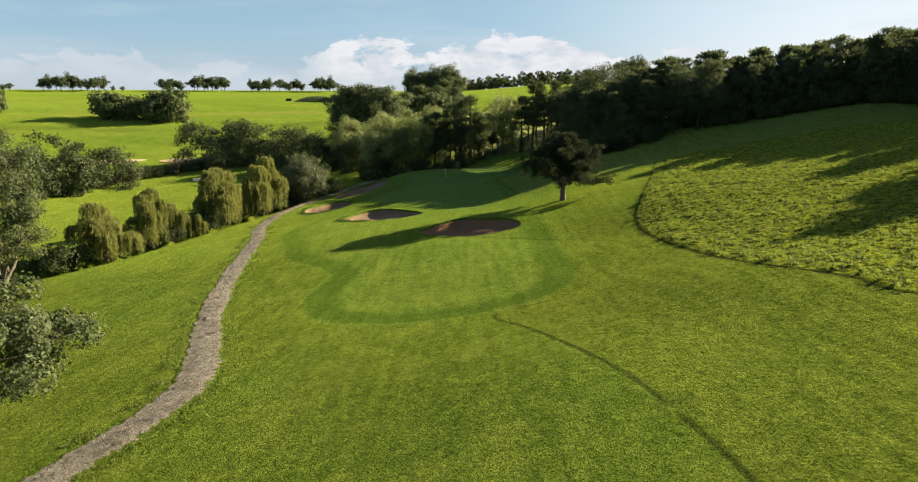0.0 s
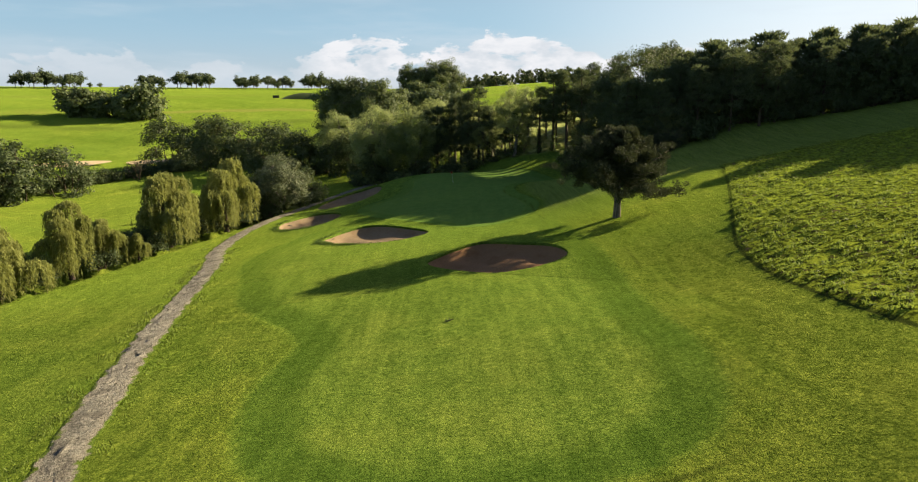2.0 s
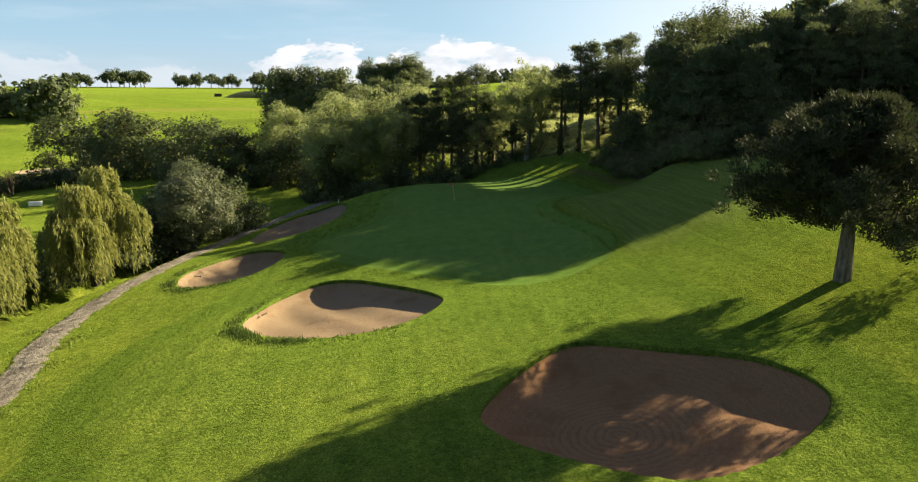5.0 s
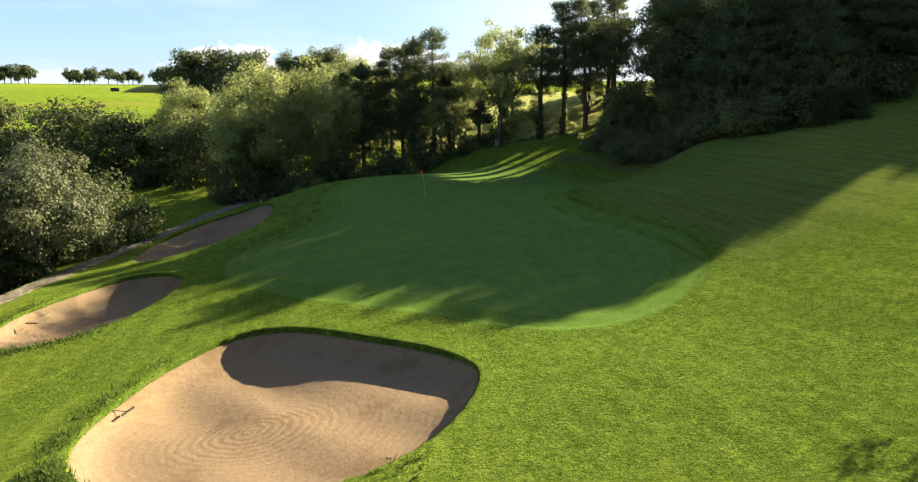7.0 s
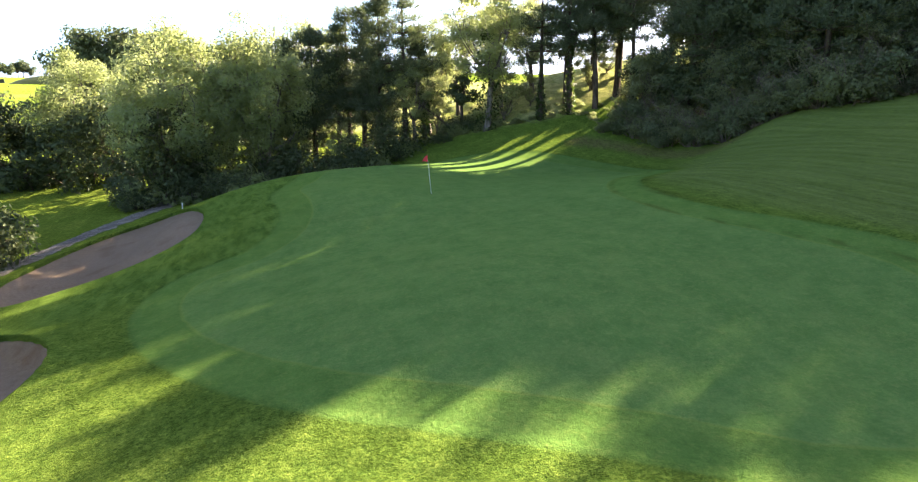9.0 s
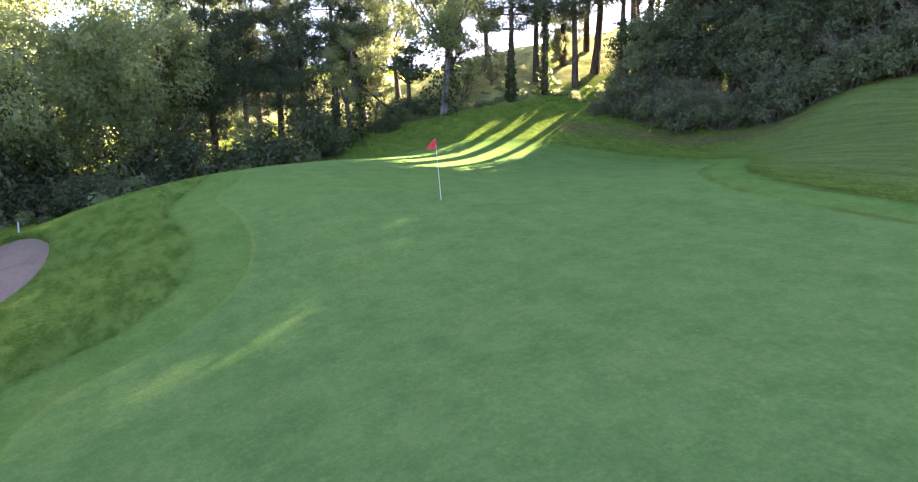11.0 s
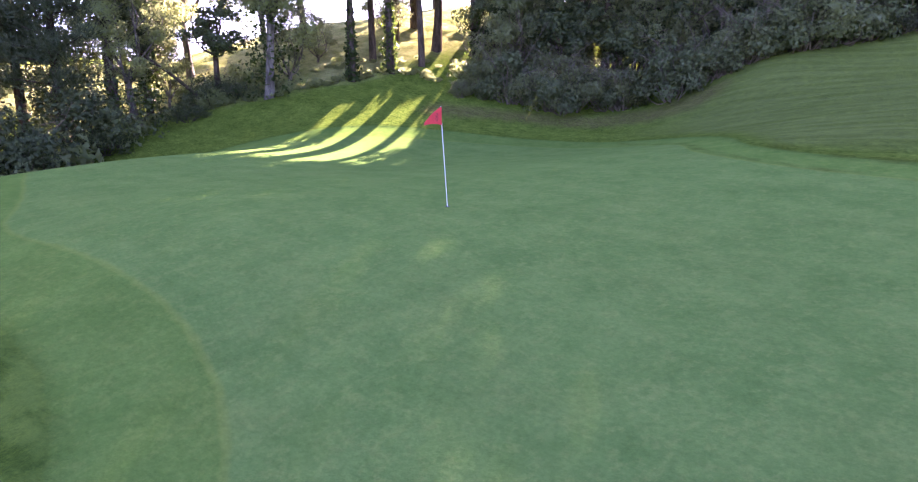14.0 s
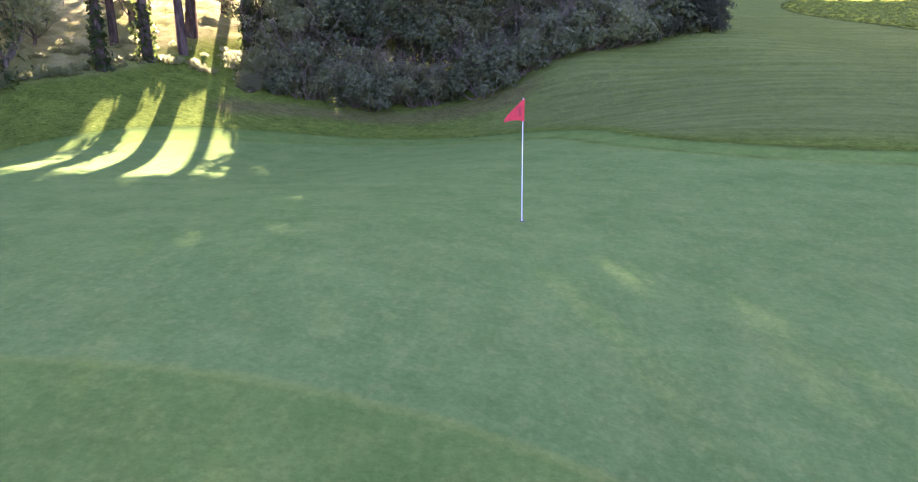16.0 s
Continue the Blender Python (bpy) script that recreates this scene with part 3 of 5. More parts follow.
def tubes(name, limbs, seg=7):
    """Tapered round limbs: each a list of points with a radius at each."""
    verts, faces = [], []
    for pts, radii in limbs:
        pts = np.asarray(pts, float)
        start = len(verts)
        for i, (q, r) in enumerate(zip(pts, radii)):
            d = pts[min(i + 1, len(pts) - 1)] - pts[max(i - 1, 0)]
            d = d / (np.linalg.norm(d) + 1e-9)
            a = np.cross(d, (0.31, 0.95, 0.08))
            a /= np.linalg.norm(a)
            b = np.cross(d, a)
            for k in range(seg):
                t = 2 * math.pi * k / seg
                verts.append(q + r * (math.cos(t) * a + math.sin(t) * b))
        for i in range(len(pts) - 1):
            for k in range(seg):
                u, v = start + i * seg + k, start + i * seg + (k + 1) % seg
                faces.append((u, v, v + seg, u + seg))
        tip = start + (len(pts) - 1) * seg
        faces += [(tip, tip + k, tip + k + 1, tip + k + 1) for k in range(1, seg - 1)]
    faces = [f if f[2] != f[3] else f[:3] for f in faces]
    mesh = bpy.data.meshes.new(name)
    mesh.from_pydata([tuple(v) for v in verts], [], faces)
    mesh.polygons.foreach_set("use_smooth", np.ones(len(faces), bool))
    return mesh


def leaves(name, centres, rng, length, width, axis=None, lean=1.0, broad=False, flat=False):
    """Small pointed blades, one for each centre; axis: the way they point (flat: the way they face), bent aside by lean; broad: four-cornered."""
    n = len(centres)
    d = rng.normal(size=(n, 3)) * lean
    if axis is not None:
        d = d + axis
    d /= np.linalg.norm(d, axis=1)[:, None] + 1e-9
    s = np.cross(d, rng.normal(size=(n, 3)))
    s /= np.linalg.norm(s, axis=1)[:, None] + 1e-9
    if flat:
        d = np.cross(d, s)
    ln = (length * rng.uniform(0.65, 1.35, n))[:, None]
    wd = (width * rng.uniform(0.65, 1.35, n))[:, None]
    if broad:
        v = np.stack([centres - d * ln * 0.5, centres + s * wd * 0.5 - d * ln * 0.05, centres + d * ln * 0.5, centres - s * wd * 0.5 - d * ln * 0.05], 1).reshape(-1, 3)
        return soup(name, v, np.arange(4 * n).reshape(n, 4))
    v = np.stack([centres + s * wd * 0.5 - d * ln * 0.4, centres + d * ln * 0.6, centres - s * wd * 0.5 - d * ln * 0.4], 1).reshape(-1, 3)
    return soup(name, v, np.arange(3 * n).reshape(n, 3))


def bend(a, b, rng, n=5, sag=0.0, wob=0.06):
    a, b = np.asarray(a, float), np.asarray(b, float)
    t = np.linspace(0, 1, n)[:, None]
    length = np.linalg.norm(b - a)
    p = a + (b - a) * t
    off = rng.normal(size=3) * length * wob
    return p + np.sin(math.pi * t) * off + np.array([0, 0, 1]) * sag * length * (t * t - t)


# ---------------- kinds of tree ----------------
def ball(rng, n, size, shell=2.2):
    """Points in a ball, more of them towards its skin."""
    u = rng.normal(size=(n, 3))
    u /= np.linalg.norm(u, axis=1)[:, None]
    return u * (rng.uniform(0, 1, n) ** (1 / (3 * shell / 2.2)))[:, None] * size


def broadleaf_meshes(seed, h, r, bole=0.25, clusters=80, per=170, leaf=0.32, flat=0.75, clump=1.0, inner=0.55):
    """Trunk with forked limbs, and leaves in clumps at the twigs, with gaps between the clumps."""
    rng = np.random.default_rng(seed)
    base_r = 0.018 * h + 0.05
    fork = np.array([rng.normal() * 0.02 * h, rng.normal() * 0.02 * h, bole * h])
    limbs = [(bend((0, 0, -0.4), fork, rng, 5, 0, 0.02), [base_r * 1.5, base_r * 1.05, base_r * 0.95, base_r * 0.9, base_r * 0.8])]
    foot = bole * h * 0.55
    cz, rz = (foot + h) * 0.5, (h - foot) * 0.5
    boughs = []
    for k in range(10):
        t = 2 * math.pi * (k * 0.382 + rng.uniform(-0.06, 0.06))
        e = rng.uniform(0.05, 1.0)
        end = np.array([r * 0.55 * math.cos(t) * math.sqrt(1 - 0.8 * e * e), r * 0.55 * math.sin(t) * math.sqrt(1 - 0.8 * e * e), cz + rz * (1.3 * e - 0.62)])
        boughs.append(end)
        limbs.append((bend(fork * rng.uniform(0.75, 1.0), end, rng, 6, 0.25, 0.08), np.linspace(base_r * 0.5, base_r * 0.12, 6)))
    pts, axes = [], []
    lob = rng.uniform(0, 6.28, 4)
    for k in range(clusters):
        u = rng.normal(size=3)
        u /= np.linalg.norm(u)
        bulge = 1 + 0.10 * math.sin(3 * math.atan2(u[1], u[0]) + lob[0]) + 0.10 * math.sin(5 * u[2] + lob[1])
        size = clump * r * rng.uniform(0.18, 0.34)
        c = np.array([u[0] * r, u[1] * r, u[2] * rz]) * bulge * rng.uniform(inner, 0.90) + (0, 0, cz)
        near = boughs[int(np.argmin([np.linalg.norm(c - b) for b in boughs]))]
        limbs.append((bend(near, c, rng, 3, 0.1, 0.1), np.linspace(base_r * 0.14, 0.015, 3)))
        m = int(per * rng.uniform(0.7, 1.3) * (size / (clump * r * 0.26)) ** 1.6)
        o = ball(rng, m, size) * (1, 1, flat)
        o *= 1 + 0.25 * np.sin(o[:, :1] * 5 / size + lob[2]) * np.sin(o[:, 1:2] * 4 / size + lob[3])
        pts.append(c + o)
        axes.append(o / size * 0.75 + u * 0.35 + (0, 0, 0.25))
    trunk = tubes("trunk", limbs, 4)
    crown = leaves("crown", np.vstack(pts), rng, leaf, leaf * 0.72, np.vstack(axes), 0.42, leaf < 0.225 and per > 185 and clusters < 80, True)
    return trunk, crown


def pine_meshes(seed, h, r, bare=0.3, whorls=15, per=13, tuft=0.62, needle=0.5, thick=0.15, cards=10, dome=0.0, droop=0.0, loose=0.13, lobe=0.0, inner=0.72, sides=(4, 7), stout=1.0):
    """A pine: stem, irregular boughs, and pads of upturned needle tufts along them."""
    rng = np.random.default_rng(seed)
    lean = rng.normal(size=2) * 0.02 * h
    stem = [np.array([lean[0] * t * t, lean[1] * t * t, -0.4 + (h * 0.97 + 0.4) * t]) for t in np.linspace(0, 1, 9)]
    br = (0.013 * h + 0.05) * stout
    limbs = [(stem, np.linspace(br * 1.35, br * 0.15, 9))]
    pts, axes = [], []
    for i in range(whorls):
        f = bare + (1 - bare) * (i + rng.uniform(0.1, 0.9)) / whorls
        g = (f - bare) / (1 - bare)
        reach = r * ((1.04 - g) ** dome if dome else (1.0 - 0.74 * g) * min(1.0, 0.6 + 2.2 * g))
        turn = rng.uniform(0, 6.28)
        for k in range(rng.integers(*sides)):
            t = turn + k * 1.15 + rng.normal() * 0.25
            ln = reach * rng.uniform(0.6, 1.1) * (1 + lobe * max(0.0, math.cos(t)) * (1 - g))
            a = np.array([lean[0] * f * f, lean[1] * f * f, h * 0.97 * f])
            rise = (0.38 * g - droop * (1 - g)) * ln + rng.normal() * 0.07 * ln
            b = a + (ln * math.cos(t), ln * math.sin(t), rise)
            limbs.append((bend(a, b, rng, 3, 0.16, 0.05), np.linspace(br * 0.3 * (1 - 0.6 * g), 0.015, 3)))
            along = (b - a) / (np.linalg.norm(b - a) + 1e-6)
            for q in 1.02 - inner * rng.uniform(0, 1, max(3, int(per * (ln / r) ** 0.7 + 1))) ** 1.3:
                w = a + (b - a) * q + np.clip(rng.normal(size=3), -1.5, 1.5) * (loose * ln + 0.12, loose * ln + 0.12, 0.4 * loose * ln + 0.12) + (0, 0, 0.16 * tuft)
                o = ball(rng, cards, tuft) * (1, 1, 0.75)
                pts.append(w + o)
                axes.append(o / tuft * 0.8 + along * 0.4 + (0, 0, 0.5))
    top = np.array([lean[0], lean[1], h * 0.96])
    o = ball(rng, 60, 1.0) * (0.35, 0.35, 0.8)
    pts.append(top + o)
    axes.append(o + (0, 0, 0.8))
    return tubes("trunk", limbs, 5 if stout > 1 else 4), leaves("crown", np.vstack(pts), rng, needle, thick, np.vstack(axes), 0.35)


def willow_meshes(seed, h, r, heads=8, bundles=24, strands=4, per=14):
    """A weeping willow: uneven leafy domes on arching limbs, with bundles of twigs hanging from their rims."""
    rng = np.random.default_rng(seed)
    fork = np.array([0.2, 0.1, h * 0.3])
    limbs = [(bend((0, 0, -0.4), fork, rng, 4), [0.36, 0.30, 0.27, 0.24])]
    pts, axes = [], []
    for k in range(heads):
        t, e = k * 2.4 + rng.normal() * 0.5, math.sqrt((k + 0.3) / heads)
        size = r * rng.uniform(0.24, 0.42)
        c = np.array([r * 0.86 * e * math.cos(t), r * 0.86 * e * math.sin(t), h * (1.0 - 0.40 * e * e) * rng.uniform(0.62, 1.04) - size * 0.7])
        limbs.append((bend(fork, c, rng, 6, 0.45, 0.06), np.linspace(0.13, 0.03, 6)))
        n = int(620 * (size / (0.36 * r)) ** 2)
        o = ball(rng, n, size, 3.0)
        o[:, 2] = np.abs(o[:, 2]) * 0.9 - 0.1 * size
        pts.append(c + o)
        axes.append(o / size * (1.0, 1.0, 0.2) + (0, 0, -0.7))
        for b in range(bundles):
            a, q = rng.uniform(0, 6.28), math.sqrt(rng.uniform(0.25, 1.0))
            top = c + (size * q * math.cos(a), size * q * math.sin(a), size * 0.8 * math.sqrt(1.05 - q * q))
            hang = min(top[2] - 0.1, h * rng.choice([0.18, 0.3, 0.45, 0.7]) * rng.uniform(0.8, 1.2))
            out = np.array([math.cos(a), math.sin(a), 0.0])
            for s in range(strands):
                u = rng.uniform(0, 1, per)[:, None] ** 0.9
                line = top + out * size * 0.22 * np.minimum(1, 3 * u) + np.array([0, 0, -1.0]) * hang * rng.uniform(0.75, 1.0) * u
                pts.append(line + rng.normal(size=3) * (0.14, 0.14, 0.1) + rng.normal(size=(per, 3)) * 0.07)
                axes.append(np.tile((0, 0, -1.5), (per, 1)) + out * 0.5)
    return tubes("trunk", limbs, 6), leaves("crown", np.vstack(pts), rng, 0.38, 0.085, np.vstack(axes), 0.4)


def shrub_meshes(seed, h, r, clusters=22, per=75, leaf=0.30, twigs=0):
    rng = np.random.default_rng(seed)
    limbs, pts, axes = [], [], []
    for k in range(clusters):
        t, e = rng.uniform(0, 2 * math.pi), math.sqrt(rng.uniform(0, 1))
        z = h * rng.uniform(0.15, 0.85) * math.sqrt(max(0.05, 1 - 0.75 * e * e))
        c = np.array([r * 0.85 * e * math.cos(t), r * 0.85 * e * math.sin(t), z])
        limbs.append((bend((c[0] * 0.2, c[1] * 0.2, -0.2), c, rng, 4, 0.2, 0.1), np.linspace(0.05, 0.012, 4)))
        o = ball(rng, int(per * rng.uniform(0.7, 1.3)), r * rng.uniform(0.25, 0.4))
        q = o * (1, 1, 0.75) + c
        q[:, 2] = np.maximum(q[:, 2], rng.uniform(0.02, 0.25, len(q)))
        pts.append(q)
        axes.append(o / r * 2.2 + c / r * (0.35, 0.35, 0.1) + (0, 0, 0.25))
    for k in range(twigs):
        t, e = rng.uniform(0, 2 * math.pi), rng.uniform(0.3, 0.95)
        a = np.array([r * 0.5 * e * math.cos(t), r * 0.5 * e * math.sin(t), h * rng.uniform(0.3, 0.6)])
        b = a + (r * 0.75 * math.cos(t), r * 0.75 * math.sin(t), h * rng.uniform(0.05, 0.65))
        limbs.append((bend(a, b, rng, 4, 0.2, 0.1), np.linspace(0.028, 0.008, 4)))
        for j in range(3):
            c = a + (b - a) * rng.uniform(0.5, 0.95)
            limbs.append((bend(c, c + rng.normal(size=3) * (0.3, 0.3, 0.3) + (0.2 * math.cos(t), 0.2 * math.sin(t), 0.2), rng, 3, 0, 0.1), [0.012, 0.009, 0.005]))
    return tubes("stem", limbs, 4), leaves("crown", np.vstack(pts), rng, leaf, leaf * 0.7, np.vstack(axes), 0.42, False, True)


def plant(name, meshes, mats, x, y, label, category, group="", scale=1.0, turn=0.0, sink=0.0, tall=1.0):
    ob = thing(name, pose(x, y, height(x, y) - sink, 0, 0, turn), label, category, group)
    ob.scale = (scale, scale, scale * tall)
    part(meshes[0].name.split(".")[0], meshes[0], mats[0], ob)
    part("crown", meshes[1], mats[1], ob)
    return ob


def plant_all(name, kinds, mats, spots, label, category, group, seed, sink=0.0):
    """Plants copies of a few grown shapes: spots of (x, y, height)."""
    rng = np.random.default_rng(seed)
    firsts = []
    for i, (x, y, tall) in enumerate(spots):
        h0, meshes = kinds[i % len(kinds)]
        s = tall / h0 / (1 - sink)
        turn, wide = rng.uniform(0, 360), rng.uniform(0.9, 1.12)
        if i < len(kinds):
            ob = plant(name, meshes, mats, x, y, label, category, group)
            firsts.append(ob)
        else:
            src = firsts[i % len(kinds)]
            ob = copy_thing(src, pose(x, y, 0))
        ob.matrix_basis = pose(x, y, height(x, y) - sink * s * h0, 0, 0, turn) @ Matrix.Diagonal((s * wide, s * wide, s, 1))


# ================= bunkers and path =================
def make_bunker(loop, depth, label, sand=SAND):
    c = loop.mean(0)
    n = len(loop)
    ob = thing("sand_bunker", pose(0, 0, 0), label, "bunker", "bunkers round the green")
    shrink = [1.02, 1.0, 0.985, 0.95, 0.90, 0.83, 0.74, 0.64, 0.52, 0.40, 0.27, 0.14]
    verts = []
    for s in shrink:
        p = c + (loop - c) * s
        d = -distance_inside(p[:, 0], p[:, 1], loop)
        edge = c + (loop - c) * 1.0
        rim = land(edge[:, 0], edge[:, 1])
        inner = land(p[:, 0], p[:, 1])
        away = np.clip(d / 4.2, 0, 1)
        z = rim * (1 - step(d, 0.0, 5.0)) + inner * step(d, 0.0, 5.0) - 0.06 - 0.16 * step(p[:, 1] - c[1], -1.5, 3.0) - depth * np.sqrt(np.clip(away * (2 - away), 0, 1)) * np.clip(d * 3, 0, 1)
        z = z + 0.05 * np.sin(1.7 * p[:, 0] + 1.1 * p[:, 1]) * np.clip(d, 0, 1)
        verts.append(np.column_stack([p, z]))
    mid = np.array([[c[0], c[1], verts[-1][:, 2].mean()]])
    v = np.vstack(verts + [mid])
    faces = []
    for k in range(len(shrink) - 1):
        for i in range(n):
            j = (i + 1) % n
            faces.append((k * n + i, k * n + j, (k + 1) * n + j, (k + 1) * n + i))
    mesh = bpy.data.meshes.new("sand")
    last = (len(shrink) - 1) * n
    mesh.from_pydata(v.tolist(), [], faces + [(last + i, last + (i + 1) % n, len(v) - 1) for i in range(n)])
    mesh.polygons.foreach_set("use_smooth", np.ones(len(mesh.polygons), bool))
    mesh.transform(Matrix.Translation((-c[0], -c[1], 0)))
    part("sand", mesh, sand, ob, "brown bunker sand" if sand is SAND_BROWN else "raked pale brown bunker sand").location = (c[0], c[1], 0)
    # turf collar with a cut lip
    nxt, prv = np.roll(loop, -1, 0), np.roll(loop, 1, 0)
    tangent = nxt - prv
    out = np.column_stack([tangent[:, 1], -tangent[:, 0]])
    out /= np.linalg.norm(out, axis=1)[:, None]
    if distance_inside(*(loop[:1] + out[:1] * 0.3).T, loop)[0] < 0:
        out = -out
    jag = 0.02 * np.sin(np.arange(n) * 1.9) + 0.02 * np.sin(np.arange(n) * 4.3)
    rows = []
    for off, dz in ((0.10, -0.75), (0.02, -0.25), (-0.03, 0.0), (0.05, 0.035), (0.25, 0.03), (0.6, 0.02), (1.0, 0.014), (1.3, 0.008), (1.7, -0.04)):
        p = loop + out * (off + (jag if off < 0.1 else 0 * jag))[:, None]
        rows.append(np.column_stack([p, land(p[:, 0], p[:, 1]) + dz]))
    v = np.vstack(rows)
    faces = [(k * n + i, k * n + (i + 1) % n, (k + 1) * n + (i + 1) % n, (k + 1) * n + i) for k in range(len(rows) - 1) for i in range(n)]
    lip = soup("turf_lip", v, faces, True)
    set_zones(lip, v[:, 0], v[:, 1])
    part("turf_lip", lip, GROUND, ob, "mown turf lip cut at the sand edge")
    bm = bmesh.new()
    bm.from_mesh(lip)
    bmesh.ops.recalc_face_normals(bm, faces=bm.faces)
    bm.to_mesh(lip)
    bm.free()


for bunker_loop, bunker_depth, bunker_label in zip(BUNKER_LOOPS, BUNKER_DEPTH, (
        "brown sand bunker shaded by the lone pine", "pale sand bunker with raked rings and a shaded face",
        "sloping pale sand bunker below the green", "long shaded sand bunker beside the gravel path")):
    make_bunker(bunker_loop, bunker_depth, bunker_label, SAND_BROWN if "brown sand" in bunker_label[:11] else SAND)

PATH_LINE = curve_points([(-24, -14), (-18.5, 2), (-16.0, 12), (-14.9, 20.8), (-13.8, 25), (-13.4, 30), (-15.6, 37.4), (-19.4, 48.2), (-23.0, 62.5), (-25.8, 77), (-28.0, 88.5), (-29.8, 94.5), (-30.4, 99), (-30.3, 105), (-29.6, 112), (-28.9, 118), (-27.4, 124), (-25.3, 131.5), (-22.0, 141), (-17.5, 152)], False, 36)


def make_path():
    t = np.gradient(PATH_LINE, axis=0)
    t /= np.linalg.norm(t, axis=1)[:, None]
    side = np.column_stack([t[:, 1], -t[:, 0]])
    k = np.arange(len(PATH_LINE)) * 0.39
    rng = np.random.default_rng(93)
    ws = 1.02 + 0.05 * np.sin(k * 0.5) + 0.05 * np.sin(k * 1.7 + 1) + 0.12 * (1 - step(PATH_LINE[:, 1], 20, 45))
    rows, across = [], np.array([-1.3, -1.12, -1.0, -0.85, -0.7, -0.55, -0.4, -0.25, -0.1, 0.05, 0.2, 0.35, 0.5, 0.65, 0.8, 0.95, 1.1, 1.3])
    for f in across:
        inside = max(0.0, 1 - abs(f) ** 6)
        p = PATH_LINE + side * (f * ws + 0.05 * np.sin(k * 2.7 + 5 * f) + 0.07 * rng.normal(size=len(k)) * inside)[:, None]
        rough = 0.014 * rng.normal(size=len(k)) * (0.3 + 0.7 * inside)
        dz = (0.07 - 0.04 * f * f if abs(f) < 1.05 else 0.02 - 0.5 * (abs(f) - 1.05)) + rough
        rows.append(np.column_stack([p, land(p[:, 0], p[:, 1]) + dz]))
    n = len(PATH_LINE)
    v = np.vstack(rows)
    faces = [(a * n + i + 1, a * n + i, (a + 1) * n + i, (a + 1) * n + i + 1) for a in range(len(rows) - 1) for i in range(n - 1)]
    mesh = soup("path", v, faces, True)
    mesh.attributes.new("across", "FLOAT", "POINT").data.foreach_set("value", np.repeat(np.abs(across).astype(np.float32), n))
    mesh.materials.append(GRAVEL)
    tagged(new("path", mesh), "worn grey-brown gravel buggy track through the grass", "path", kind="structure")


make_path()

# ================= flag and hole =================
FLAG = (-2.45, 124.33)


def make_flag():
    x, y = FLAG
    ob = thing("golf_flag", pose(x, y, height(x, y), 0, 0, 0), "red pennant on a thin white stick in the hole", "flag")
    pole = tubes("pole", [([(0, 0, -0.12), (-0.085, 0.0, 1.0), (-0.19, -0.01, 2.13)], [0.0085, 0.0075, 0.006])], 10)
    part("pole", pole, WHITE, ob)
    us, vs = np.linspace(0, 1, 11), np.linspace(0, 1, 7)

    def cloth(u, w, off):
        """A point of the drooping cloth, u away from the stick, w up it."""
        along, aside = 0.37 * u, 0.035 * math.sin(5 * u) * u + off
        half = 0.19 * (1 - 0.85 * u)
        return (-0.178 - 0.62 * along - 0.78 * aside, -0.03 + 0.78 * along - 0.62 * aside, 1.93 - 0.13 * u * u - 0.04 * u + half * (2 * w - 1))

    v, f = [], []
    for side in (0, 1):
        v += [cloth(u, w, 0.004 * side) for u in us for w in vs]
        o = side * 77
        f += [(o + i * 7 + j, o + i * 7 + j + 1, o + i * 7 + 8 + j, o + i * 7 + 7 + j) for i in range(10) for j in range(6)]
    pennant = part("pennant", soup("pennant", v, f, True), RED, ob, "faded red cloth pennant")
    # the figure 8 on the cloth: two rings of a flat band, on both faces
    for off in (-0.004, 0.008):
        nv, nf = [], []
        for cw, rad in ((0.37, 0.125), (0.63, 0.105)):
            o = len(nv)
            for k in range(20):
                t = 2 * math.pi * k / 20
                nv += [cloth(0.27 + 0.62 * q * math.cos(t), cw + q * 1.15 * math.sin(t), off) for q in (rad, rad * 0.66)]
            nf += [(o + 2 * k, o + 2 * ((k + 1) % 20), o + 2 * ((k + 1) % 20) + 1, o + 2 * k + 1) for k in range(20)]
        part("figure_eight", soup("figure_eight", nv, nf), BLACK, pennant, "dark figure 8")
    # capped flush: a black disc stands for the dark inside of the hole
    cup = tubes("cup", [([(0, 0, -0.10), (0, 0, 0.006)], [0.054, 0.054])], 20)
    part("cup", cup, BLACK, ob, "black disc for the dark round hole")


make_flag()

# ================= the lone pine =================
def make_lone_pine():
    x, y = 13.6, 84.3
    trunk, crown = pine_meshes(5, 8.6, 5.9, 0.33, 12, 34, 0.46, 0.25, 0.060, 72, 0.72, -0.03, 0.10, 0.14, 0.82, (5, 7), 2.0)
    plant("pine_tree", (trunk, crown), (BARK_GREY, PINE_GREY), x, y, "broad dark pine standing alone on mown grass beside a bunker", "tree", "", 1.0, 0)


make_lone_pine()

